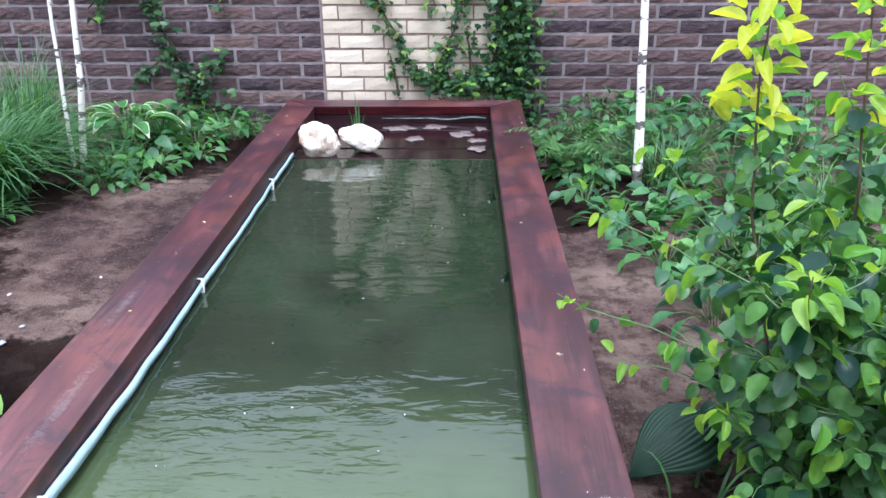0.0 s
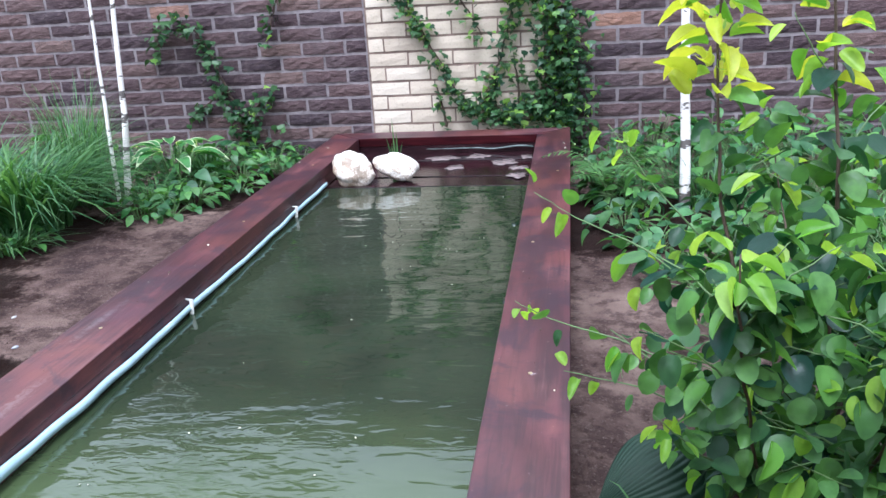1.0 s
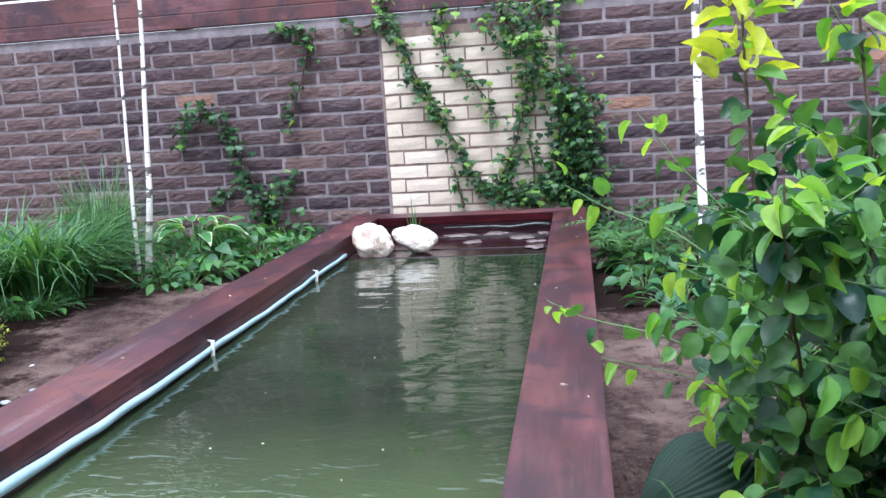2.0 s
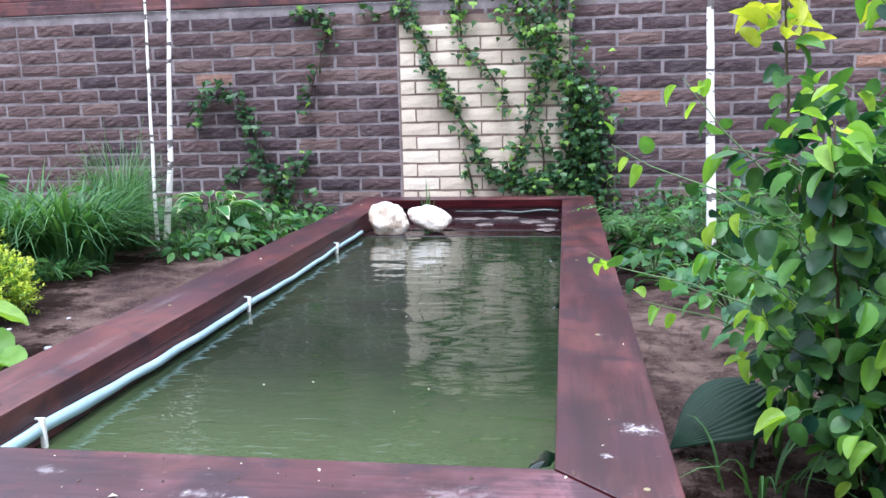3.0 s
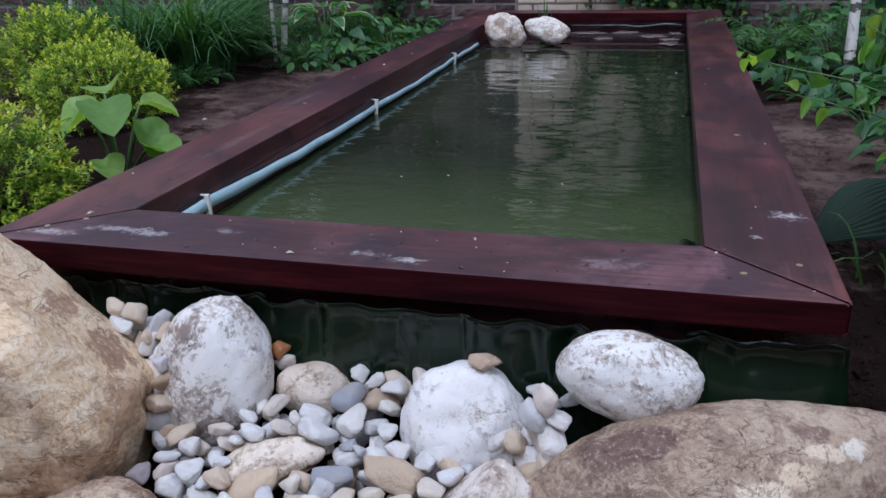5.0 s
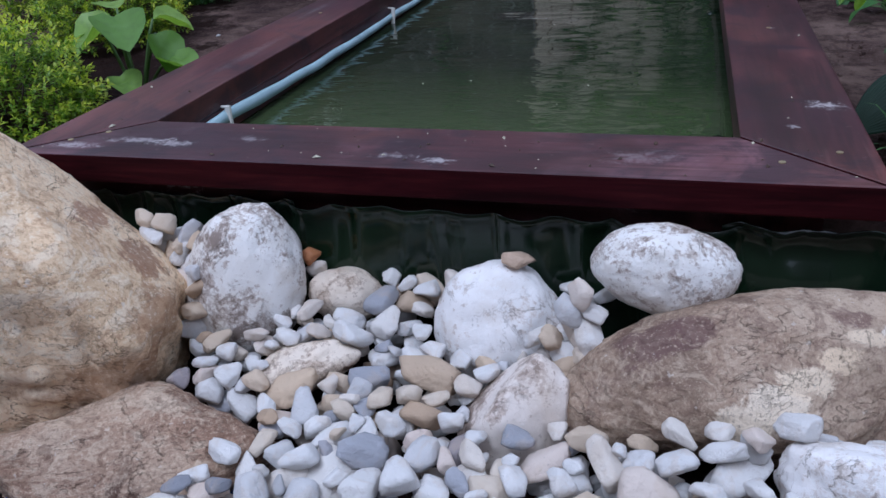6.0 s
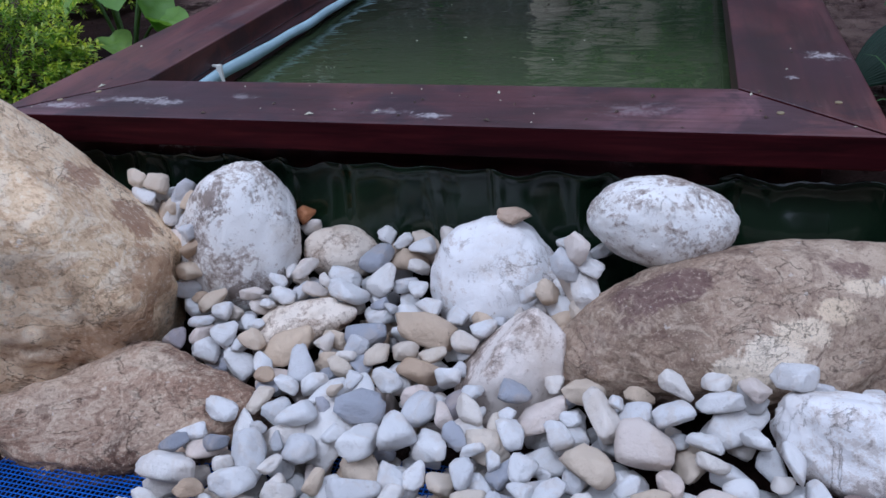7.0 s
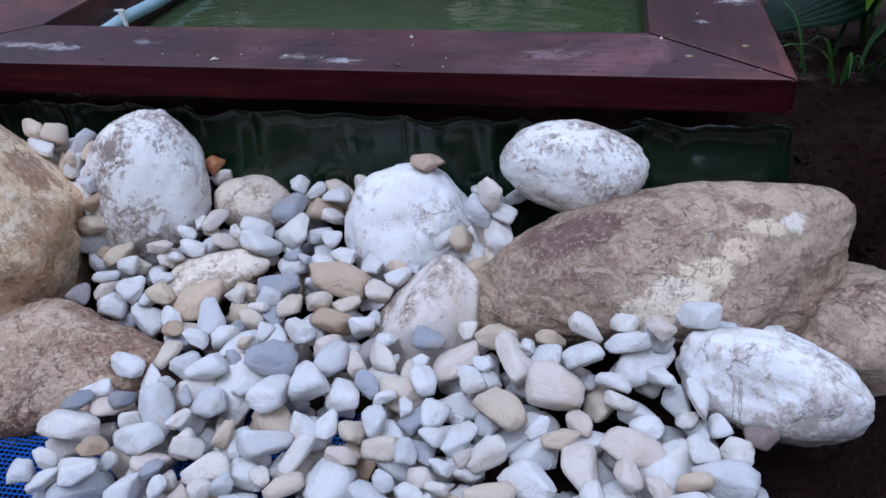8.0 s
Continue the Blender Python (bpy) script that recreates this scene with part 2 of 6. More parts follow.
def liner_paint():
    p = Paint("green_pond_liner", 0.15, 0, 0.5)
    v = p.where()
    p.colour(p.ramp(p.noise(v, 7, 4), [(0.3, (0.003, 0.008, 0.004)), (0.7, (0.008, 0.020, 0.009))]))
    p.bump(p.noise(p.where((16, 16, 5)), 1.0, 3), 0.25, 0.006)
    return p.m


liner_mat = liner_paint()
hose_mat = plain("pale_blue_plastic", (0.42, 0.58, 0.64), 0.5, 0.15, 14, 0.1)
hem_mat = plain("wet_grey_green_hem", (0.09, 0.115, 0.11), 0.35, 0.7, 22)
scrap_mat = plain("wet_grey_patch", (0.17, 0.135, 0.13), 0.25, 0.35, 40)
petal_mat = plain("pale_petal", (0.50, 0.47, 0.36), 0.6, 0.15)
peg_mat = plain("white_plastic", (0.78, 0.76, 0.70), 0.4, 0.1)
net_mat = plain("blue_netting", (0.012, 0.10, 0.46), 0.4, 0.3)
screw_mat = plain("dull_brass", (0.55, 0.46, 0.28), 0.4, 0.2, 60, 0.1, 0.8)
# the wet shelf's paint; on the far fascia it stands for shade
shelf_mat = plain("wet_and_shaded_planking", (0.016, 0.006, 0.008), 0.12, 0.5, 9, 0.35)
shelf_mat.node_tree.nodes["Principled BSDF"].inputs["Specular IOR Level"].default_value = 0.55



def mottled_stone(name, white, patch, amount=0.6, scale=38.0, rust=0.3, specks=0.7, rough=0.6, cover=0.0, spots=(), veins=0.5):
    """Pale river stone: chalky crust over browner stone that shows in ragged drifts, thin veins, dark specks and pits."""
    p = Paint(name, rough, 0, 0.35)
    v = p.where(own=True)
    drift = p.noise(v, scale * 0.28, 4, 0.6, 0.4)
    m = p.noise(v, scale, 10, 0.76, 0.5)
    fine = p.noise(v, scale * 4.5, 6, 0.78)
    c = p.ramp(p.noise(v, scale * 0.4, 6, 0.65), [(0.32, tuple(a * k for a, k in zip(white, (0.84, 0.80, 0.75)))), (0.52, white)])
    c = p.mix(p.math("MULTIPLY", p.step(fine, 0.46, 0.36), 0.5), c, tuple(min(0.9, a * 1.06) for a in white))
    lean = p.math("ADD", p.math("ADD", m, p.math("MULTIPLY", p.math("SUBTRACT", fine, 0.5), 0.75)), p.math("MULTIPLY", p.math("SUBTRACT", drift, 0.47 - cover), 1.1))
    c = p.mix(p.math("MULTIPLY", p.step(lean, 0.52, 0.57), amount * 0.75), c, patch)
    c = p.mix(p.math("MULTIPLY", p.step(lean, 0.62, 0.67), amount), c, tuple(a * 0.6 for a in patch))
    c = p.mix(p.math("MULTIPLY", p.step(fine, 0.60, 0.65), 0.4), c, tuple(a * 0.75 for a in patch))
    line = p.noise(v, scale * 0.42, 7, 0.62, 1.1)
    thin = p.math("MULTIPLY", p.step(p.math("ABSOLUTE", p.math("SUBTRACT", line, 0.5)), 0.010, 0.0), p.step(drift, 0.40, 0.55))
    c = p.mix(p.math("MULTIPLY", thin, veins), c, tuple(a * 0.55 for a in patch))
    c = stained(p, c, spots, m)
    c = p.mix(p.math("MULTIPLY", p.step(p.noise(v, scale * 0.17, 3, 0.5), 0.52, 0.70), rust), c, p.mix(0.5, c, (0.34, 0.20, 0.11)))
    c = p.mix(p.math("MULTIPLY", p.step(p.noise(v, scale * 1.1, 3, 0.5), 0.72, 0.75), specks), c, (0.05, 0.04, 0.04))
    p.colour(c)
    p.bump(p.math("SUBTRACT", p.math("ADD", p.math("MULTIPLY", m, 0.7), p.math("MULTIPLY", fine, 0.5)), p.math("MULTIPLY", thin, 0.3)), 0.8, 0.004)
    return p.m


def stained(p, c, spots, edge):
    """Stains, veins and painted-in shade of their own shape on one stone: (centre, half sizes, colour, amount) in the
    stone's own space.
    """
    for at, half, tone, amount in spots:
        d = p.node("ShaderNodeVectorMath", operation="SUBTRACT")
        p.put(p.node("ShaderNodeTexCoord").outputs["Object"], d.inputs[0])
        d.inputs[1].default_value = at
        q = p.node("ShaderNodeVectorMath", operation="DIVIDE")
        p.put(d.outputs[0], q.inputs[0])
        q.inputs[1].default_value = half
        ln = p.node("ShaderNodeVectorMath", operation="LENGTH")
        p.put(q.outputs[0], ln.inputs[0])
        reach = p.math("ADD", p.math("SUBTRACT", 1.0, ln.outputs["Value"]), p.math("MULTIPLY", p.math("SUBTRACT", edge, 0.5), 3.6))
        c = p.mix(p.math("MULTIPLY", p.step(reach, -0.1, 0.3), amount), c, tone)
    return c


def layered_rock(name, base, pale, dark, scale=8.0, swirl=(1, 1, 3.5), patchy=0.6, cream=0.6, rough=0.68, cracks=0.8, flecks=0.5, spots=()):
    """Field stone: swirling layers, ragged rusty patches, a pale crust, a net of fine dark cracks and white flecks."""
    p = Paint(name, rough, 0, 0.35)
    v = p.where(own=True)
    wide = p.noise(v, scale * 0.5, 5, 0.6, 0.5)
    line = p.noise(p.where(swirl, own=True), scale * 4, 8, 0.70, 0.9)
    grain = p.noise(v, scale * 24, 5, 0.78)
    blot = p.noise(v, scale * 3.0, 10, 0.76, 0.6)
    c = p.ramp(wide, [(0.34, tuple(a * 0.66 for a in base)), (0.48, base), (0.64, tuple((a + b) / 2 for a, b in zip(base, pale)))])
    c = p.mix(p.math("MULTIPLY", p.step(line, 0.50, 0.58), 0.75), c, p.mix(0.6, c, pale))
    c = p.mix(p.math("MULTIPLY", p.step(line, 0.46, 0.39), 0.75), c, p.mix(0.55, c, dark))
    vein = p.math("ADD", p.math("MULTIPLY", p.noise(v, scale * 0.62, 3, 0.5, 0.8), 0.66), p.math("MULTIPLY", blot, 0.34))
    c = p.mix(p.math("MULTIPLY", p.step(vein, 0.54, 0.58), cream), c, p.mix(p.step(blot, 0.45, 0.62), pale, tuple(min(0.86, a * 1.15) for a in pale)))
    drift = p.math("ADD", blot, p.math("MULTIPLY", p.math("SUBTRACT", p.noise(v, scale * 1.5, 4), 0.5), 1.0))
    c = p.mix(p.math("MULTIPLY", p.step(drift, 0.56, 0.62), patchy), c, p.mix(0.25, dark, c))
    c = stained(p, c, spots, blot)
    c = p.mix(p.math("MULTIPLY", p.step(grain, 0.54, 0.60), 0.65), c, p.mix(0.65, c, dark))
    c = p.mix(p.math("MULTIPLY", p.step(grain, 0.45, 0.38), 0.5), c, pale)
    c = p.mix(p.math("MULTIPLY", p.step(p.noise(v, scale * 11, 3, 0.6), 0.68, 0.71), flecks), c, (0.76, 0.70, 0.62))
    cr = p.noise(p.where((0.8, 0.8, 2.2), own=True), scale * 1.1, 6, 0.6, 1.4)
    thin = p.step(p.math("ABSOLUTE", p.math("SUBTRACT", cr, 0.5)), 0.008, 0.0)
    hair = p.noise(p.where((1.0, 1.0, 1.7), own=True), scale * 3.4, 5, 0.6, 1.0)
    thin = p.math("MAXIMUM", p.math("MULTIPLY", thin, p.step(wide, 0.44, 0.52)), p.math("MULTIPLY", p.step(p.math("ABSOLUTE", p.math("SUBTRACT", hair, 0.5)), 0.012, 0.0), p.math("MULTIPLY", p.step(wide, 0.56, 0.48), 0.35)))
    c = p.mix(p.math("MULTIPLY", thin, cracks), c, tuple(a * 0.45 for a in dark))
    p.colour(c)
    height = p.math("ADD", p.math("ADD", p.math("MULTIPLY", line, 0.40), p.math("MULTIPLY", blot, 0.6)), p.math("MULTIPLY", grain, 0.30))
    p.bump(p.math("SUBTRACT", height, p.math("MULTIPLY", thin, 0.5)), 0.8, 0.007)
    return p.m


marble = mottled_stone("white_marble", (0.88, 0.86, 0.85), (0.58, 0.49, 0.42), 0.65, 22, 0.25, 0.5, cover=-0.05, veins=0.7)
marble_back = mottled_stone("weathered_white_stone", (0.76, 0.72, 0.66), (0.44, 0.33, 0.24), 0.75, 26, 0.7, 0.5, cover=0.03)
marble_spotted = mottled_stone("spotted_white_stone", (0.88, 0.86, 0.83), (0.37, 0.285, 0.235), 0.8, 36, 0.4, 0.9, cover=-0.015)
cream_stone = mottled_stone("cream_stone", (0.84, 0.74, 0.62), (0.38, 0.27, 0.19), 0.65, 34, 0.5, 0.8, spots=[((0.01, -0.03, -0.030), (0.055, 0.05, 0.018), (0.10, 0.05, 0.032), 0.85)])
ochre_rock = layered_rock("ochre_veined_rock", (0.86, 0.64, 0.40), (0.93, 0.82, 0.64), (0.36, 0.19, 0.10), 5.5, (1, 1, 2.0), 0.35, 0.55, 0.7, 0.7, 0.6, [
    ((0.17, 0.085, 0.115), (0.035, 0.06, 0.035), (0.36, 0.20, 0.13), 0.75), ((0.225, 0.085, 0.055), (0.045, 0.06, 0.04), (0.30, 0.165, 0.10), 0.8),
    ((0.295, 0.02, 0.01), (0.05, 0.06, 0.05), (0.42, 0.25, 0.14), 0.7), ((0.26, -0.06, -0.05), (0.07, 0.08, 0.05), (0.40, 0.23, 0.13), 0.6), ((0.10, -0.13, 0.02), (0.04, 0.05, 0.02), (0.24, 0.13, 0.08), 0.6)])
brown_rock = layered_rock("brown_layered_rock", (0.38, 0.245, 0.165), (0.72, 0.59, 0.44), (0.10, 0.048, 0.031), 9, (1, 1, 5.0), 0.55, 0.55, 0.62, 0.5, 0.4, [
    # the first spot paints the shade below the slab's overhanging front
    ((0.08, -0.078, 0.02), (0.22, 0.028, 0.036), (0.10, 0.052, 0.034), 0.85), ((0.19, 0.02, 0.05), (0.05, 0.06, 0.05), (0.24, 0.14, 0.09), 0.65)])
grey_rock = layered_rock("grey_brown_rock", (0.37, 0.265, 0.185), (0.60, 0.48, 0.36), (0.13, 0.072, 0.055), 8, (1, 1, 2.6), 0.5, 0.15, 0.66, 0.25, 0.4, [
    ((-0.115, 0.005, 0.08), (0.035, 0.03, 0.03), (0.15, 0.085, 0.075), 0.8), ((-0.07, 0.01, 0.088), (0.022, 0.02, 0.03), (0.15, 0.085, 0.075), 0.8), ((0.095, 0.015, 0.077), (0.025, 0.016, 0.03), (0.20, 0.12, 0.10), 0.7),
    ((-0.038, -0.095, 0.049), (0.034, 0.022, 0.03), (0.84, 0.72, 0.56), 0.9), ((-0.004, -0.077, 0.062), (0.034, 0.020, 0.03), (0.86, 0.74, 0.58), 0.95), ((0.030, -0.056, 0.069), (0.030, 0.016, 0.03), (0.84, 0.70, 0.52), 0.95),
    ((0.068, -0.036, 0.073), (0.028, 0.012, 0.03), (0.80, 0.64, 0.45), 0.9), ((0.105, -0.012, 0.076), (0.026, 0.009, 0.03), (0.78, 0.64, 0.47), 0.9), ((0.139, -0.005, 0.067), (0.015, 0.014, 0.03), (0.80, 0.74, 0.64), 0.9)])
pink_rock = mottled_stone("pinkish_grey_stone", (0.84, 0.76, 0.69), (0.46, 0.35, 0.28), 0.75, 28, 0.7, 0.5, cover=0.03)


def pebble_paint(name, stops, island=False):
    """Broken marble: a tone for each piece, faint cloudy stains, rare dark specks and a sugary grain."""
    p = Paint(name, 0.55, 0, 0.35)
    v = p.where((28, 28, 28)) if island else p.where(own=True)
    c = p.ramp(p.island() if island else p.chance(), stops)
    n = p.noise(v, 1.0, 5, 0.6, 0.6)
    c = p.mix(p.math("MULTIPLY", p.step(n, 0.50, 0.64), 0.4), c, p.mix(0.6, c, (0.62, 0.48, 0.34)))
    c = p.mix(p.math("MULTIPLY", p.step(p.noise(v, 2.2, 9, 0.76, 0.5), 0.57, 0.65), 0.35), c, p.mix(0.5, c, (0.34, 0.26, 0.21)))
    c = p.mix(p.math("MULTIPLY", p.step(p.noise(v, 7, 4, 0.7), 0.68, 0.72), 0.45), c, (0.12, 0.09, 0.085))
    p.colour(c).bump(p.math("ADD", n, p.math("MULTIPLY", p.noise(v, 7, 6, 0.75), 0.6)), 0.5, 0.06)
    return p.m


WHITES = [(0.0, (0.62, 0.615, 0.63)), (0.2, (0.80, 0.79, 0.785)), (0.7, (0.87, 0.85, 0.83)), (0.88, (0.83, 0.76, 0.68)), (1.0, (0.78, 0.66, 0.58))]
TANS = [(0.0, (0.52, 0.38, 0.26)), (0.25, (0.68, 0.55, 0.41)), (0.8, (0.78, 0.69, 0.58)), (1.0, (0.72, 0.55, 0.38))]
GREYS = [(0.0, (0.30, 0.31, 0.35)), (0.6, (0.50, 0.51, 0.56)), (1.0, (0.30, 0.22, 0.20))]
pebble_white, pebble_tan, pebble_grey = pebble_paint("white_pebble", WHITES), pebble_paint("tan_pebble", TANS), pebble_paint("grey_pebble", GREYS)
# whites dimmed so the lower gravel carries the shade of the gaps
SHADED_WHITES = [(at, tuple(a * 0.78 for a in tone)) for at, tone in WHITES]
low_white, low_tan, low_grey = pebble_paint("white_gravel", SHADED_WHITES, True), pebble_paint("tan_gravel", TANS, True), pebble_paint("grey_gravel", GREYS, True)

brown_pebble = pebble_paint("brown_pebble", [(0.0, (0.46, 0.34, 0.25)), (1.0, (0.50, 0.38, 0.28))])
rust_pebble = pebble_paint("rust_pebble", [(0.0, (0.40, 0.17, 0.07)), (1.0, (0.46, 0.21, 0.10))])
SHRUB, YOUNG = ((0.008, 0.038, 0.026), (0.130, 0.280, 0.060), 0.42, 0.38), ((0.13, 0.30, 0.040), (0.40, 0.54, 0.08), 0.45, 0.5)
shrub_leaf = leaf_paint("shrub_leaf", *SHRUB, True)
shrub_young = leaf_paint("young_shrub_leaf", *YOUNG, True)
shrub_mass = leaf_paint("shrub_leaf_mass", *SHRUB)
young_mass = leaf_paint("young_shrub_leaf_mass", *YOUNG)
tip_mass = leaf_paint("yellow_shoot_leaf", (0.40, 0.46, 0.04), (0.72, 0.68, 0.08), 0.45, 0.5)
ivy_leaf = leaf_paint("ivy_leaf", (0.014, 0.046, 0.021), (0.070, 0.150, 0.046), 0.42, 0.22)
ivy_fresh = leaf_paint("fresh_ivy_leaf", (0.116, 0.246, 0.043), (0.246, 0.392, 0.072), 0.4, 0.35)
grass_leaf = leaf_paint("grass_blade", (0.034, 0.098, 0.034), (0.130, 0.250, 0.080), 0.42, 0.3)
grass_pale = leaf_paint("pale_grass", (0.07, 0.165, 0.07), (0.15, 0.27, 0.12), 0.5, 0.35)
herb_leaf = leaf_paint("herb_leaf", (0.036, 0.123, 0.032), (0.145, 0.319, 0.072), 0.45, 0.3)
herb_dark = leaf_paint("dark_herb_leaf", (0.022, 0.072, 0.029), (0.072, 0.189, 0.058), 0.45, 0.2)
fern_leaf = leaf_paint("fern_leaflet", (0.028, 0.085, 0.024), (0.110, 0.230, 0.060), 0.5, 0.3)
box_leaf = leaf_paint("boxwood_leaf", (0.075, 0.17, 0.015), (0.36, 0.48, 0.045), 0.4, 0.35)
box_tip = leaf_paint("boxwood_tip_leaf", (0.34, 0.44, 0.04), (0.62, 0.64, 0.08), 0.4, 0.4)
hosta_leaf = leaf_paint("hosta_leaf", (0.043, 0.145, 0.043), (0.102, 0.261, 0.072), 0.4, 0.3)
hosta_blue = leaf_paint("blue_green_hosta_leaf", (0.006, 0.026, 0.012), (0.010, 0.038, 0.016), 0.6, 0.06, True)
hosta_pale = leaf_paint("cream_leaf_margin", (0.42, 0.50, 0.30), (0.55, 0.60, 0.40), 0.4, 0.35)
round_leaf = leaf_paint("round_leaf", (0.14, 0.27, 0.05), (0.27, 0.42, 0.08), 0.4, 0.35, True)
stalk_mat = plain("green_stalk", (0.085, 0.145, 0.045), 0.55)
twig_mat = plain("brown_twig", (0.07, 0.045, 0.03), 0.7)


def bark_paint():
    p = Paint("birch_bark", 0.6, 0, 0.3)
    v = p.where((1, 1, 1))
    bands = p.noise(p.where((10, 10, 60)), 1.0, 4, 0.6, 0.5)
    knots = p.noise(p.where((9, 9, 26)), 1.0, 3, 0.6)
    c = p.ramp(p.noise(v, 12, 4), [(0.3, (0.54, 0.50, 0.46)), (0.7, (0.74, 0.71, 0.67))])
    c = p.mix(p.math("MULTIPLY", p.step(bands, 0.60, 0.66), 0.35), c, (0.30, 0.24, 0.19))
    c = p.mix(p.math("MULTIPLY", p.step(knots, 0.55, 0.59), 0.9), c, (0.035, 0.025, 0.022))
    p.colour(c).bump(bands, 0.4, 0.003)
    return p.m


bark = bark_paint()


# ---- building helpers ----
def mesh_of(name, verts, faces, mats, smooth=True, slots=None):
    me = bpy.data.meshes.new(name)
    me.from_pydata([tuple(v) for v in verts], [], faces)
    for m in mats if isinstance(mats, (list, tuple)) else [mats]:
        me.materials.append(m)
    if slots is not None:
        me.polygons.foreach_set("material_index", slots)
    if smooth:
        me.polygons.foreach_set("use_smooth", [True] * len(me.polygons))
    me.update()
    return me


def mesh_from_bm(name, bm, mat, smooth=False):
    bmesh.ops.recalc_face_normals(bm, faces=bm.faces)
    me = bpy.data.meshes.new(name)
    bm.to_mesh(me)
    bm.free()
    me.materials.append(mat)
    if smooth:
        me.polygons.foreach_set("use_smooth", [True] * len(me.polygons))
    return me


def part(name, data, parent, label="", m=None, kind=""):
    ob = new(name, data)
    ob.parent = parent
    if m is not None:
        ob.matrix_basis = m
    return tagged(ob, label, kind=kind)


def thing(name, label, category, data=None, m=None, group="", kind=""):
    ob = new(name, data)
    if m is not None:
        ob.matrix_basis = m
    return tagged(ob, label, category, group, kind)


def prism(outline, z0, z1, bevel=0.0):
    """A board or block from a flat outline."""
    bm = bmesh.new()
    lo = [bm.verts.new((x, y, z0)) for x, y in outline]
    hi = [bm.verts.new((x, y, z1)) for x, y in outline]
    n = len(outline)
    bm.faces.new(lo[::-1])
    bm.faces.new(hi)
    for i in range(n):
        bm.faces.new((lo[i], lo[(i + 1) % n], hi[(i + 1) % n], hi[i]))
    if bevel:
        bmesh.ops.bevel(bm, geom=bm.edges[:], offset=bevel, segments=2, profile=0.6, affect="EDGES")
    return bm


def box(x0, y0, z0, x1, y1, z1, bevel=0.0):
    return prism([(x0, y0), (x1, y0), (x1, y1), (x0, y1)], z0, z1, bevel)


class Soup:
    """Many small pieces gathered into one mesh."""

    def __init__(self):
        self.v, self.f, self.s, self.n = [], [], [], 0

    def add(self, verts, faces, m=None, slot=0):
        a = np.asarray(verts, float)
        if m is not None:
            mm = np.array(m)
            a = a @ mm[:3, :3].T + mm[:3, 3]
        self.v.append(a)
        self.f += [tuple(i + self.n for i in f) for f in faces]
        self.s += slot if isinstance(slot, list) else [slot] * len(faces)
        self.n += len(a)

    def mesh(self, name, mats, smooth=True):
        return mesh_of(name, np.concatenate(self.v), self.f, mats, smooth, self.s)


def tube(points, radii, sides=6):
    """A tapered tube along points."""
    pts = [Vector(p) for p in points]
    verts, faces = [], []
    for i, p in enumerate(pts):
        d = (pts[min(i + 1, len(pts) - 1)] - pts[max(i - 1, 0)]).normalized()
        u = d.orthogonal().normalized()
        if i and (u - last).length > 1.0:
            u = (last - d * last.dot(d)).normalized()
        elif i:
            u = (last - d * last.dot(d)).normalized()
        last = u
        w = d.cross(u)
        r = radii[i] if hasattr(radii, "__len__") else radii
        for k in range(sides):
            a = 2 * math.pi * k / sides
            verts.append(p + r * (math.cos(a) * u + math.sin(a) * w))
    for i in range(len(pts) - 1):
        for k in range(sides):
            a, b = i * sides + k, i * sides + (k + 1) % sides
            faces.append((a, b, b + sides, a + sides))
    faces.append(tuple(range(sides))[::-1])
    faces.append(tuple(range((len(pts) - 1) * sides, len(pts) * sides)))
    return verts, faces


def bow(a, b, bend, n=6):
    """Points of an arc from a to b, bent by the vector bend in its middle."""
    a, b, bend = Vector(a), Vector(b), Vector(bend)
    return [a.lerp(b, i / n) + bend * (4 * (i / n) * (1 - i / n)) for i in range(n + 1)]


def blade(length, width, droop, n=5, taper=1.2, fold=0.25):
    """A leaf along +y from the origin, its face up (+z): length, width, how far it droops, and its fold."""
    verts, faces = [], []
    for i in range(n + 1):
        t = i / n
        w = width / 2 * max(0.02, math.sin(math.pi * min(1, 0.06 + t * 0.94) ** taper))
        y, z = length * t * (1 - 0.25 * abs(droop) * t), -droop * length * t * t
        verts += [(-w, y, z + fold * w), (0, y, z), (w, y, z + fold * w)]
    for i in range(n):
        a = 3 * i
        faces += [(a, a + 1, a + 4, a + 3), (a + 1, a + 2, a + 5, a + 4)]
    return verts, faces


def oval_leaf(length, width, cup=0.15, droop=0.2, rings=3, sides=12, heart=0.0):
    """A broad rounded leaf with its stem end at the origin, along +y."""
    verts, faces = [(0, length * 0.45, 0)], []
    for r in range(1, rings + 1):
        q = r / rings
        for k in range(sides):
            a = 2 * math.pi * k / sides
            x, y = math.sin(a) * width / 2, -math.cos(a) * length / 2
            if heart and abs(a - math.pi * 0) < 0.01:
                y += heart * length
            tip = 1 + 0.12 * max(0, -math.cos(a)) ** 6
            yy = length * 0.45 + y * q * tip * (0.9 if y < 0 else 1.1)
            z = cup * q * q * abs(x) - droop * max(0, yy) ** 2 / max(length, 1e-6)
            verts.append((x * q, yy, z))
    for k in range(sides):
        faces.append((0, 1 + k, 1 + (k + 1) % sides))
    for r in range(1, rings):
        for k in range(sides):
            a, b = 1 + (r - 1) * sides + k, 1 + (r - 1) * sides + (k + 1) % sides
            faces.append((a, a + sides, b + sides, b))
    return verts, faces


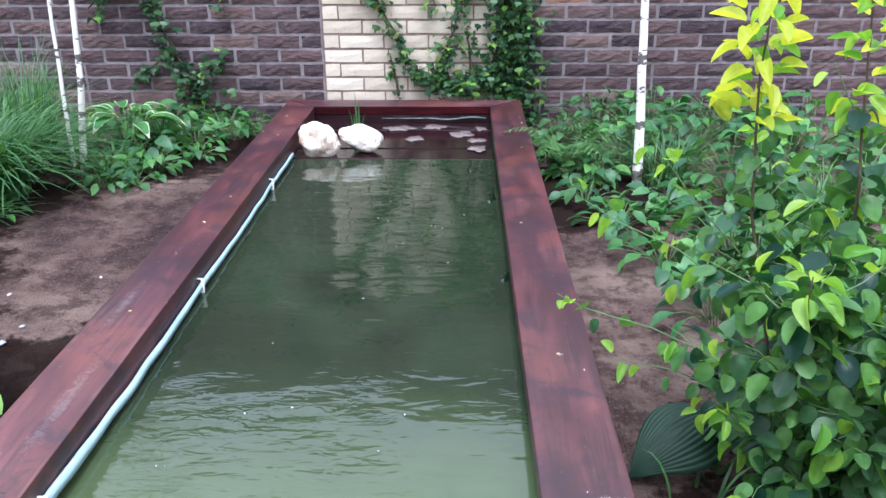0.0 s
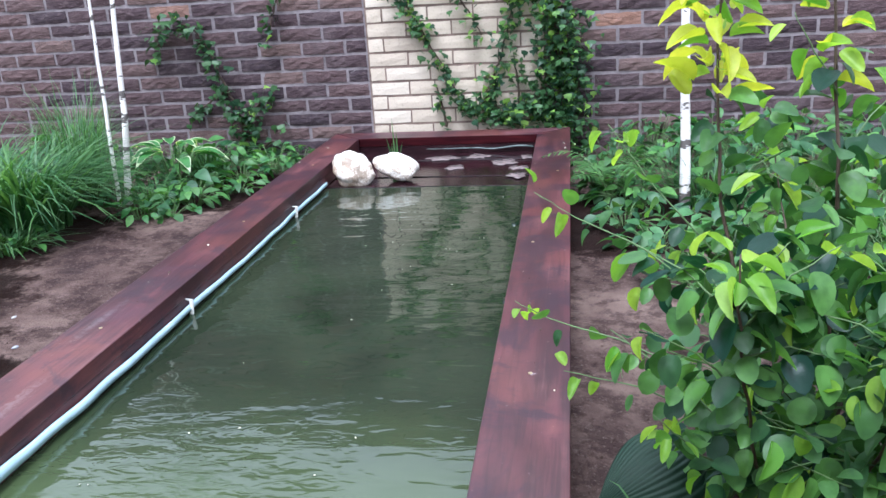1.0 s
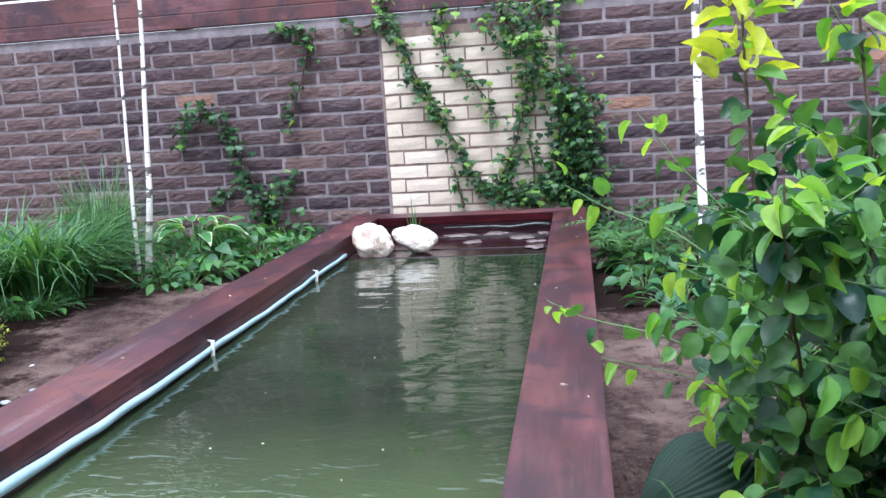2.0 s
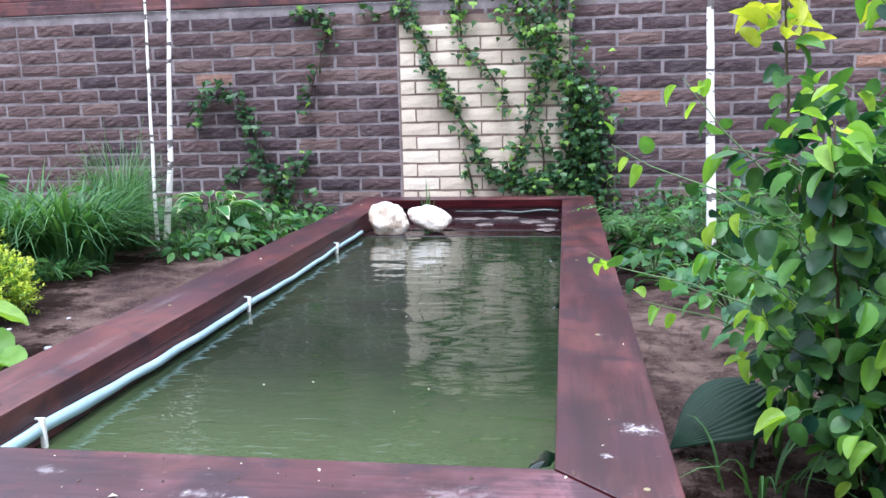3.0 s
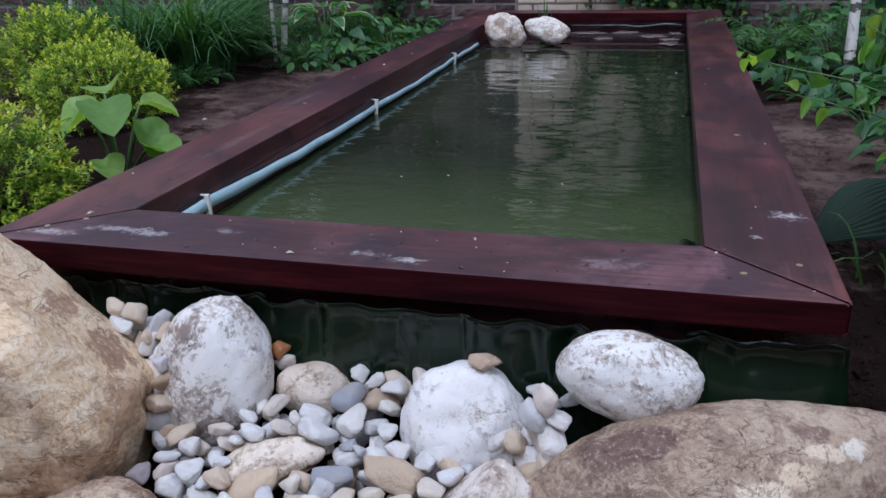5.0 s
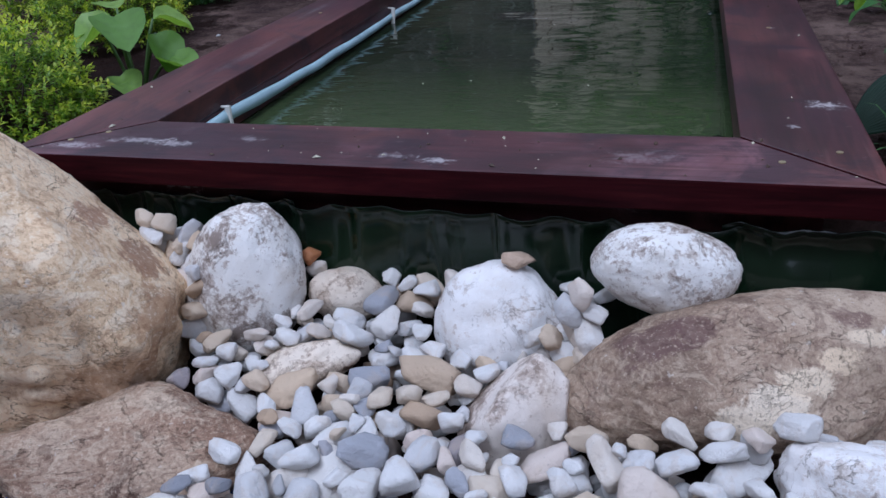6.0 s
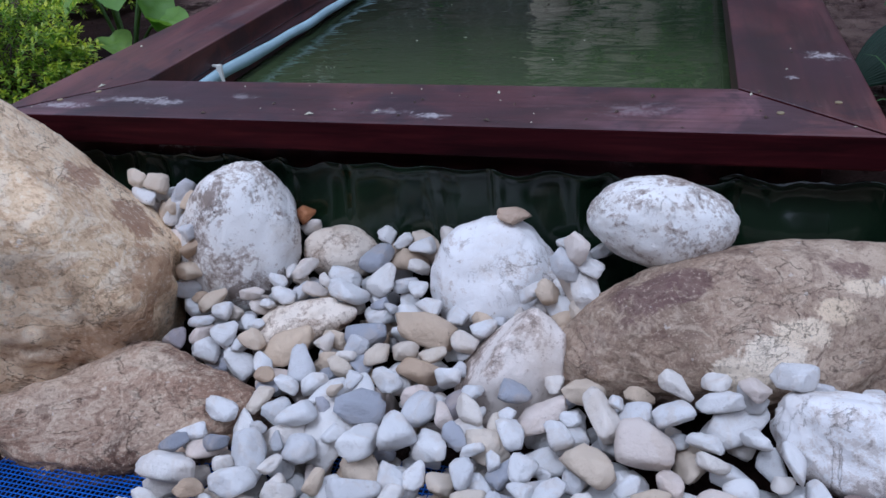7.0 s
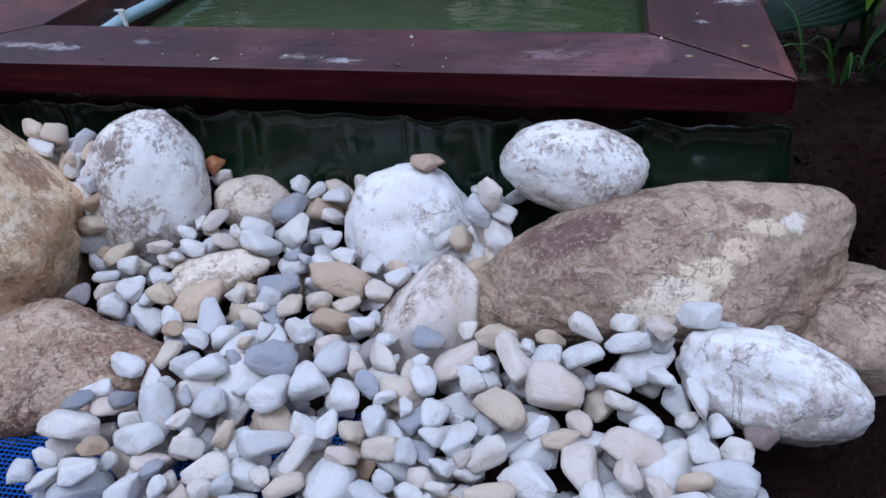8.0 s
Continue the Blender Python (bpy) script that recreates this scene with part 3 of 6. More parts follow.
def rock_shape(seed, dims, facets=12, power=10.0, lump=0.06, detail=4, rough=0.012, cuts=(), grooves=0.0):
    """A rounded polyhedron: soft meeting of random planes, with lumps; dims are its full sizes."""
    r = random.Random(seed)
    planes = []
    for i in range(facets):
        z = 1 - 2 * (i + 0.5) / facets
        a = i * 2.39996 + r.uniform(-0.5, 0.5)
        s = math.sqrt(max(0, 1 - z * z))
        planes.append((Vector((s * math.cos(a), s * math.sin(a), z + r.uniform(-0.2, 0.2))).normalized(), r.uniform(0.78, 1.0)))
    bm = bmesh.new()
    bmesh.ops.create_icosphere(bm, subdivisions=detail, radius=1)
    off = Vector((seed * 3.17, seed * 1.31, seed * 0.77))
    for v in bm.verts:
        d = v.co.normalized()
        k = sum((max(0.0, d.dot(n)) / h) ** power for n, h in planes) ** (-1 / power)
        k *= 1 + lump * noise.noise(d * 1.6 + off) + lump * 0.5 * noise.noise(d * 3.7 + off) + rough * (noise.noise(d * 7 + off) + 0.6 * noise.noise(d * 15 + off) + 0.4 * noise.noise(d * 31 + off) + 0.25 * noise.noise(d * 63 + off))
        if grooves:
            q = Vector((d.x, d.y, d.z * 1.8)) + 0.35 * noise.noise_vector(d * 2.3 + off)
            k -= grooves * (max(0, 1 - abs(noise.noise(q * 2.2 + off)) * 11) + 0.6 * max(0, 1 - abs(noise.noise(q * 5.1 + off)) * 8))
        v.co = d * k
    for ax in range(3):
        lo, hi = min(v.co[ax] for v in bm.verts), max(v.co[ax] for v in bm.verts)
        for v in bm.verts:
            v.co[ax] = (v.co[ax] - (lo + hi) / 2) * dims[ax] / (hi - lo)
    for normal, far in cuts:
        nv = Vector(normal).normalized()
        for v in bm.verts:
            over = v.co.dot(nv) - far
            if over > 0:
                v.co -= nv * over * 0.88
    return bm


def aim(at, way, spin=0.0, size=1.0):
    """A pose that lays +y along way, with the face as far up as it goes, spun about its own axis by degrees."""
    y = Vector(way).normalized()
    x = y.cross(Vector((0, 0, 1)))
    x = x.normalized() if x.length > 1e-4 else Vector((1, 0, 0))
    z = x.cross(y)
    m = Matrix((x, y, z)).transposed().to_4x4()
    return Matrix.Translation(at) @ m @ Matrix.Rotation(radians(spin), 4, "Y") @ Matrix.Scale(size, 4)


# ---- the ground, the wall and the fence ----
PW, PL, PB = 0.893, 3.17, 0.16          # pond: inner width, inner length, board width
WALL = 3.455                            # face of the brick wall
COURSE, PITCH = 0.0745, 0.235
WATER = -0.090


def soil_height(x, y):
    z = -0.16 - 0.02 * min(1, max(0, (x + 0.2) / 0.5)) + 0.018 * noise.noise((x * 2.1, y * 2.1, 0)) + 0.010 * noise.noise((x * 7, y * 7, 3)) + 0.005 * noise.noise((x * 19, y * 19, 5))
    if -PW - 0.09 < x < 0.09 and -0.09 < y < PL + 0.09:
        return -0.6
    if y < 0.1:
        dx = max(0, -1.1 - x, x - 0.17)
        dip = min(1, max(0, (0.02 - y) / 0.10)) * max(0, 1 - dx / 0.18)
        z -= 0.13 * dip
        z -= 0.05 * min(1, max(0, -y)) * max(0, min(1, (x - 0.1) / 0.2))
    return z


def ground_axis(lo, hi, step, far):
    near = list(np.arange(lo, hi + 1e-6, step))
    return [lo - f for f in far[::-1]] + near + [hi + f for f in far]


def build_ground():
    xs = ground_axis(-3.3, 2.2, 0.04, (0.2, 0.8, 3, 12, 60, 300))
    ys = ground_axis(-1.6, 3.7, 0.04, (0.2, 0.8, 3, 12, 60, 300))
    verts = [(x, y, soil_height(x, y)) for y in ys for x in xs]
    n = len(xs)
    faces = [(j * n + i, j * n + i + 1, (j + 1) * n + i + 1, (j + 1) * n + i) for j in range(len(ys) - 1) for i in range(n - 1)]
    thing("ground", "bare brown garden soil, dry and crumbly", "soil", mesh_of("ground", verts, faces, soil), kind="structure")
    s = Soup()
    r = random.Random(3)
    clod = rock_shape(5, (1, 1, 0.7), 9, 6, 0.15, 1)
    cv, cf = [v.co.copy() for v in clod.verts], [tuple(v.index for v in f.verts) for f in clod.faces]
    clod.free()
    for i in range(3600):
        x, y = (r.uniform(-2.2, -1.08), r.uniform(0, 3.3)) if i < 1400 else (r.uniform(0.18, 0.7), r.uniform(-0.4, 1.4)) if i < 2400 else (r.uniform(0.18, 0.60), r.uniform(-0.15, 0.7))
        k = 0.003 + (0.011 if i < 1400 else 0.017) * r.random() ** 3
        m = Euler((r.random() * 6, r.random() * 6, r.random() * 6)).to_matrix().to_4x4() @ Matrix.Diagonal((k * r.uniform(0.6, 1.6), k, k * r.uniform(0.4, 1.0), 1))
        s.add(cv, cf, Matrix.Translation((x, y, soil_height(x, y) - k * 0.1)) @ m)
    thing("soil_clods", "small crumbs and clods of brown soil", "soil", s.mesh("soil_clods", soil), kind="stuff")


build_ground()

COL0, COL1 = -0.875, 0.036
wall = thing("wall_back", "garden wall of dark brown rough-faced bricks with a cream brick panel", "wall",
             mesh_from_bm("wall_back", box(-6.0, WALL + 0.0045, -0.4, 5.0, WALL + 0.23, 1.035), mortar), kind="structure")
part("panel_mortar", mesh_from_bm("panel_mortar", box(COL0 - 0.004, WALL - 0.001, -0.3, COL1 + 0.004, WALL + 0.006, 0.955), mortar_brown), wall, "brown mortar behind cream bricks")


def brick_mesh(seed, w, h, d, rough, nx, nz, mat):
    """A brick with its face to -y, split rough or nearly smooth."""
    bm = bmesh.new()
    r = random.Random(seed)
    grid = [[bm.verts.new((w * (i / nx - 0.5) + (0 if i in (0, nx) else r.uniform(-1, 1) * w * 0.03), 0, h * (k / nz - 0.5))) for i in range(nx + 1)] for k in range(nz + 1)]
    for k in range(nz + 1):
        for i in range(nx + 1):
            rim = i in (0, nx) or k in (0, nz)
            v = grid[k][i]
            v.co.y = (d * 0.22 if rim else 0) - rough * r.uniform(-0.3, 1.0) * (0.45 if rim else 1)
            if rim:
                v.co.x += r.uniform(-1, 1) * 0.0015
                v.co.z += r.uniform(-1, 1) * 0.002
    for k in range(nz):
        for i in range(nx):
            bm.faces.new((grid[k][i], grid[k][i + 1], grid[k + 1][i + 1], grid[k + 1][i]))
    edge = [grid[0][i] for i in range(nx + 1)] + [grid[k][nx] for k in range(1, nz + 1)] + [grid[nz][i] for i in range(nx - 1, -1, -1)] + [grid[k][0] for k in range(nz - 1, 0, -1)]
    back = [bm.verts.new((v.co.x, d + 0.004, v.co.z)) for v in edge]
    for i in range(len(edge)):
        j = (i + 1) % len(edge)
        bm.faces.new((edge[i], back[i], back[j], edge[j]))
    return mesh_from_bm("brick", bm, mat)


JOINT = 0.0155
dark_full = [brick_mesh(i, PITCH - JOINT, COURSE - JOINT, 0.012, 0.0055, 6, 3, brick_dark) for i in range(8)]
dark_half = [brick_mesh(20 + i, PITCH / 2 - JOINT, COURSE - JOINT, 0.012, 0.0055, 3, 3, brick_dark) for i in range(4)]
cream_full = [brick_mesh(40 + i, PITCH - 0.010, COURSE - 0.012, 0.011, 0.0015, 3, 2, brick_cream) for i in range(4)]
cap_full = brick_mesh(60, PITCH - JOINT, COURSE - JOINT, 0.012, 0.006, 4, 2, brick_dark)


def custom_brick(seed, w, cream):
    return brick_mesh(seed, w, COURSE - (0.012 if cream else JOINT), 0.011 if cream else 0.012, 0.0015 if cream else 0.01, 2, 2, brick_cream if cream else brick_dark)


def lay_bricks():
    r = random.Random(11)
    rest = Soup()
    rows = range(-3, 14)
    made = 0
    for row in rows:
        z = 0.021 + (row + 0.5) * COURSE
        if z + COURSE / 2 > 1.04:
            break
        for lo, hi in ((-6.0, COL0 - 0.006), (COL1 + 0.006, 5.0)):
            first = True
            edge = []
            # whole bricks from the panel outwards, closers next to it
            if hi < 0:
                x1 = hi
                w0 = PITCH / 2 if row % 2 else PITCH
                while x1 - lo > 0.05:
                    w = w0 if first else (PITCH / 2 if r.random() < 0.02 else PITCH)
                    edge.append((x1 - w, x1))
                    x1 -= w
                    first = False
            else:
                x0 = lo
                w0 = PITCH / 2 if row % 2 else PITCH
                while hi - x0 > 0.05:
                    w = w0 if first else (PITCH / 2 if r.random() < 0.05 else PITCH)
                    edge.append((x0, x0 + w))
                    x0 += w
                    first = False
            for a, b in edge:
                w, c = b - a, (a + b) / 2
                me = r.choice(dark_half) if w < PITCH * 0.7 else r.choice(dark_full)
                m = Matrix.Translation((c + r.uniform(-0.002, 0.002), WALL + r.uniform(-0.003, 0.002), z + r.uniform(-0.0015, 0.0015))) @ Matrix.Rotation(radians(r.uniform(-0.4, 0.4)), 4, "Y")
                if -2.75 < c < 1.75 and z > -0.13 and made < 300:
                    part("brick", me, wall, m=m)
                    made += 1
                else:
                    rest.add([v.co for v in me.vertices], [tuple(p.vertices) for p in me.polygons], m)
        # cream panel, up to the course under the fence
        if z < 0.93:
            first = PITCH * (0.36 if row % 2 else 0.88)
            x, k = COL0, 0
            while x < COL1 - 0.02:
                w = min(first if k == 0 else PITCH, COL1 - x)
                me = r.choice(cream_full) if w > PITCH * 0.97 else custom_brick(100 + row * 10 + k, w - 0.010, True)
                part("brick", me, wall, m=Matrix.Translation((x + w / 2, WALL - 0.006 + r.uniform(-0.001, 0.001), z)))
                x += w
                k += 1
        else:
            x = COL0
            while x < COL1 - 0.02:
                w = min(PITCH, COL1 - x)
                part("brick", cap_full if w > PITCH * 0.97 else custom_brick(300 + row, w - JOINT, False), wall, m=Matrix.Translation((x + w / 2, WALL, z)))
                x += w
    p = part("outer_bricks", rest.mesh("outer_bricks", brick_dark, False), wall, kind="stuff")
    return p


def build_fence():
    fence = thing("board_fence", "dark red-brown stained horizontal board fence standing on the brick wall", "fence", kind="structure")
    z = 1.04
    r = random.Random(2)
    for i in range(6):
        h = 0.075 if i == 0 else 0.135
        out = 0.02 if i == 0 else 0
        part("board", mesh_from_bm("board", box(-6.0, WALL + 0.01 - out, z, 5.0, WALL + 0.045, z + h, 0.004), wood_fence), fence)
        z += h + (0.004 if i == 0 else 0.014)
    for x in (-5.5, -3.75, -2.0, 1.6, 3.3, 4.9):
        part("post", mesh_from_bm("post", box(x - 0.035, WALL + 0.046, 1.036, x + 0.035, WALL + 0.116, z), wood_fence), fence)


build_fence()


# ---- the pond ----
def build_pond():
    o, gap = PB, 0.0026
    pond = thing("pond", "rectangular raised pond edge of mitred dark red stained boards", "pond")
    x0, x1, y0, y1 = -PW, 0.0, 0.0, PL
    T = 0.042
    boards = [
        ([(x0 - o + gap, y0 - o), (x1 + o - gap, y0 - o), (x1 - gap, y0), (x0 + gap, y0)], wood_x),
        ([(x0 + gap, y1), (x1 - gap, y1), (x1 + o - gap, y1 + o), (x0 - o + gap, y1 + o)], wood_x),
        ([(x0 - o, y0 - o + gap), (x0, y0 + gap), (x0, y1 - gap), (x0 - o, y1 + o - gap)], wood_y),
        ([(x1, y0 + gap), (x1 + o, y0 - o + gap), (x1 + o, y1 + o - gap), (x1, y1 - gap)], wood_y),
    ]
    top_boards = []
    for outline, mat in boards:
        me = mesh_from_bm("top_board", prism(outline, -T, 0, 0.003), mat)
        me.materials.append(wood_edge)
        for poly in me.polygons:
            # outer and end faces get the darkened edge paint, inner sides keep the top's
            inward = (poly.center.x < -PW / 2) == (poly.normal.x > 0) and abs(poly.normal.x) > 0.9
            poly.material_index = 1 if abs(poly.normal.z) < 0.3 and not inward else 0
        top_boards.append(part("top_board", me, pond))
    i = 0.032
    for a, b, mat in (((x0 - 0.10, y0 - 0.10, -0.5), (x1 + 0.10, y0 - i, -T - 0.002), wood_x), ((x0 - 0.10, y1 + i, -0.5), (x1 + 0.10, y1 + 0.10, -T - 0.002), wood_x),
                      ((x0 - 0.10, y0 - i + 0.002, -0.5), (x0 - i, y1 + i - 0.002, -T - 0.002), wood_y), ((x1 + i, y0 - i + 0.002, -0.5), (x1 + 0.10, y1 + i - 0.002, -T - 0.002), wood_y)):
        part("side_board", mesh_from_bm("side_board", box(*a, *b), mat), pond)
    # fascia boards that close the inner edge down to the water
    f0, f1, e = -0.057, -T - 0.001, 0.002
    # the far one wears the dark shelf paint, shade put into its colour
    for p0, p1, mat in (((x0 - 0.022, y0 + e, -0.088), (x0 - e, y1 - e, f1), wood_y), ((x1 + e, y0 + e, f0), (x1 + 0.022, y1 - e, f1), wood_y),
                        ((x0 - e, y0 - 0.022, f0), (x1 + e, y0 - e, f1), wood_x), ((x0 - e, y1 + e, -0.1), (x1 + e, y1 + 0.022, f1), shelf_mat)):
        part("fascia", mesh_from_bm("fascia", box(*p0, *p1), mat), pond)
    screw = mesh_from_bm("screw", prism([(0.0045 * math.cos(k * math.pi / 4), 0.0045 * math.sin(k * math.pi / 4)) for k in range(8)], -0.004, 0.0012), screw_mat)
    for x, y in ((0.045, -0.091), (0.115, -0.05), (-0.94, -0.06), (-0.98, -0.10), (0.08, 0.66), (-0.97, 0.86), (0.05, 1.5), (-0.95, 1.75), (0.11, 2.4), (-0.96, 2.6)):
        on = 0 if y < -0.02 and -y > max(x, -PW - x) else 3 if x > 0 else 2
        part("screw", screw, top_boards[on], "pale screw head", Matrix.Translation((x, y, 0)))

    # liner bag inside, and water
    liner = thing("pond_liner", "dark green plastic pond liner lining the basin", "liner")
    a, b, c, d, t = x0 - 0.030, x1 + 0.030, y0 - 0.030, y1 + 0.030, 0.004
    # the far sheet takes the dark plank paint instead of liner green
    for p0, p1 in (((a, c, -0.56), (b, d, -0.55)), ((a, c, -0.549), (a + t, d, -0.055)), ((b - t, c, -0.549), (b, d, -0.055)), ((a + t + 0.001, c, -0.549), (b - t - 0.001, c + t, -0.055)), ((a + t + 0.001, d - t, -0.549), (b - t - 0.001, d, -0.055))):
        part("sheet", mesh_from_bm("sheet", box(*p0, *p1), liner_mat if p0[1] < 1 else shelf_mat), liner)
    nx, ny = 24, 80
    wx, wy = (a + t + 0.001, b - t - 0.001), (c + t + 0.001, d - t - 0.001)
    verts = [(wx[0] + (wx[1] - wx[0]) * i / nx, wy[0] + (wy[1] - wy[0]) * j / ny, WATER) for j in range(ny + 1) for i in range(nx + 1)]
    faces = [(j * (nx + 1) + i, j * (nx + 1) + i + 1, (j + 1) * (nx + 1) + i + 1, (j + 1) * (nx + 1) + i) for j in range(ny) for i in range(nx)]
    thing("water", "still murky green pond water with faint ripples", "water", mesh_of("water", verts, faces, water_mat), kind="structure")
    shelf = thing("pond_shelf", "wet dark brown plank shelf just under the water", "shelf")
    part("bearer", mesh_from_bm("bearer", box(x0 + 0.002, 2.56, -0.5, x1 - 0.002, y1 - 0.01, WATER - 0.03), shelf_mat), shelf)
    for k, (up, w) in enumerate(((0.000, 0.15), (0.004, 0.155), (0.002, 0.15), (0.006, 0.15))):
        ya = 2.53 + k * 0.16
        part("plank", mesh_from_bm("plank", box(x0 + 0.002, ya, WATER - 0.028, x1 - 0.002, ya + w, WATER + 0.003 + up, 0.004), shelf_mat), shelf)


build_pond()


def edge_strip():
    """The rolled pale edge of the liner along one side, slack between its pegs."""
    pegs = (0.0, 0.2, 1.16, 2.1, 2.56)
    pts, n = [], 120
    for i in range(n + 1):
        y = 0.012 + 2.53 * i / n
        k = max(j for j in range(4) if y >= pegs[j] - 1e-6)
        u = (y - pegs[k]) / (pegs[k + 1] - pegs[k])
        sag = 4 * u * (1 - u)
        depth = (0.3, 1.0, 0.8, 0.3)[k]
        pts.append((y, -PW + 0.005 + 0.003 * sag * depth + 0.003 * noise.noise((0, y * 9, 0)), -0.066 + 0.018 * max(0, 1 - y / 1.1) - 0.006 * sag * depth + 0.003 * noise.noise((4, y * 6, 0))))
    prof = [(-0.006, 0.002), (-0.004, 0.005), (0.001, 0.006), (0.004, 0.003), (0.006, -0.002), (0.008, -0.013), (0.001, -0.010), (-0.005, -0.003)]
    verts, faces = [], []
    m = len(prof)
    for y, x, z in pts:
        swell = (1 + 0.3 * noise.noise((9, y * 5, 0))) * (0.68 + 0.40 * max(0, 1 - y / 1.6))
        verts += [(x + px * swell, y, z + pz * swell) for px, pz in prof]
    for i in range(len(pts) - 1):
        for k in range(m):
            faces.append((i * m + k, i * m + (k + 1) % m, (i + 1) * m + (k + 1) % m, (i + 1) * m + k))
    faces += [tuple(range(m))[::-1], tuple(range(len(verts) - m, len(verts)))]
    thing("liner_edge", "pale blue rolled plastic liner edge pegged along the inner board", "liner edge", mesh_of("liner_edge", verts, faces, hose_mat))
    bm = box(-0.005, -0.005, -0.05, 0.005, 0.002, 0.006, 0.001)
    bm2 = box(-0.02, -0.004, 0.002, 0.005, 0.001, 0.006, 0.001)
    peg_me = mesh_from_bm("peg", bm, peg_mat)
    hook_me = mesh_from_bm("hook", bm2, peg_mat)
    peg = thing("peg", "small white plastic peg holding the liner edge", "peg", group="liner pegs")
    part("pin", peg_me, peg)
    part("hook", hook_me, peg)
    peg.matrix_basis = Matrix.Translation((-PW + 0.013, 0.2, -0.042))
    for y in (1.16, 2.1):
        copy_thing(peg, pose(-PW + 0.013, y, -0.052, 0, 6, 0))


edge_strip()


def spill_sheet():
    """The liner hanging out under the near board, wet and folded, in three overlapping lengths."""
    root = thing("spill_liner", "wet dark green liner hanging in folds below the near board", "liner")
    for n, (x0, x1, out, seed) in enumerate(((-1.0, -0.60, 0.0, 1), (-0.63, 0.04, 0.012, 5), (-0.02, 0.172, 0.006, 9))):
        verts, faces, nx, nz = [], [], max(20, int((x1 - x0) * 140)), 16
        for k in range(nz + 1):
            for i in range(nx + 1):
                u, w = i / nx, k / nz
                x = x0 + (x1 - x0) * u + (0.02 * w * u if n == 2 else 0)
                gather = max(0, 1 - abs(noise.noise((x * 10, seed + 7, w * 0.25))) * 9)
                fold = noise.noise((x * 9, seed, w * 0.6)) * 0.024 + noise.noise((x * 24, seed, w * 0.8)) * 0.008 - 0.022 * gather * (1 - 0.6 * w)
                if n == 2:
                    fold = 0.25 * fold - 0.030 * math.sin(math.pi * min(1, u * 1.05)) ** 0.7 * min(1, 3 * w + 0.15) - 0.012 * max(0, 1 - abs(u - 0.32 - 0.25 * w) * 14) * max(0, 1 - 2.5 * w)
                lip = -0.012 * max(0, 1 - 7 * w) ** 2
                verts.append((x, -0.112 - out + fold * (0.5 + w) + lip - 0.035 * w, -0.068 - 0.034 * abs(noise.noise((x * 13, seed, 0))) + 0.006 * gather - 0.21 * w))
        for k in range(nz):
            for i in range(nx):
                a = k * (nx + 1) + i
                faces.append((a, a + nx + 1, a + nx + 2, a + 1))
        ob = part("sheet", mesh_of("sheet", verts, faces, liner_mat), root)
        mod = ob.modifiers.new("thick", "SOLIDIFY")
        mod.thickness = 0.002


spill_sheet()


def floating_bits():
    """Petals and specks drifting on the water."""
    r = random.Random(31)
    s = Soup()
    for i in range(34):
        x, y = r.uniform(-0.75, -0.08), r.uniform(0.1, 2.4)
        if i % 2:
            x, y = r.uniform(-0.45, -0.1), r.uniform(1.1, 2.2)
        k = r.uniform(0.0012, 0.0036)
        s.add([(-k, -0.5 * k, 0), (0.3 * k, -0.7 * k, 0.001), (k, 0.1 * k, 0), (0.2 * k, 0.7 * k, 0.0012), (-0.7 * k, 0.4 * k, 0.0006)], [(0, 1, 2, 3, 4)], pose(x, y, WATER + 0.0012, 0, 0, r.uniform(0, 360)))
    thing("floating_petals", "tiny pale petals and specks floating on the pond", "petals", s.mesh("floating_petals", petal_mat, False), kind="stuff")
    for x, y, w, h in ((-0.012, 0.22, 0.05, 0.10), (-0.004, 1.28, 0.03, 0.12), (-0.010, 2.02, 0.05, 0.16)):
        me = mesh_from_bm("liner_fold", rock_shape(int(y * 50) + 3, (w * 1.6, h, 0.03), 8, 6, 0.15, 3), liner_mat, True)
        thing("liner_fold", "dark fold of pond liner breaking the water at the board", "liner fold", me, pose(x, y, WATER - 0.011, 0, 8, 0))


floating_bits()


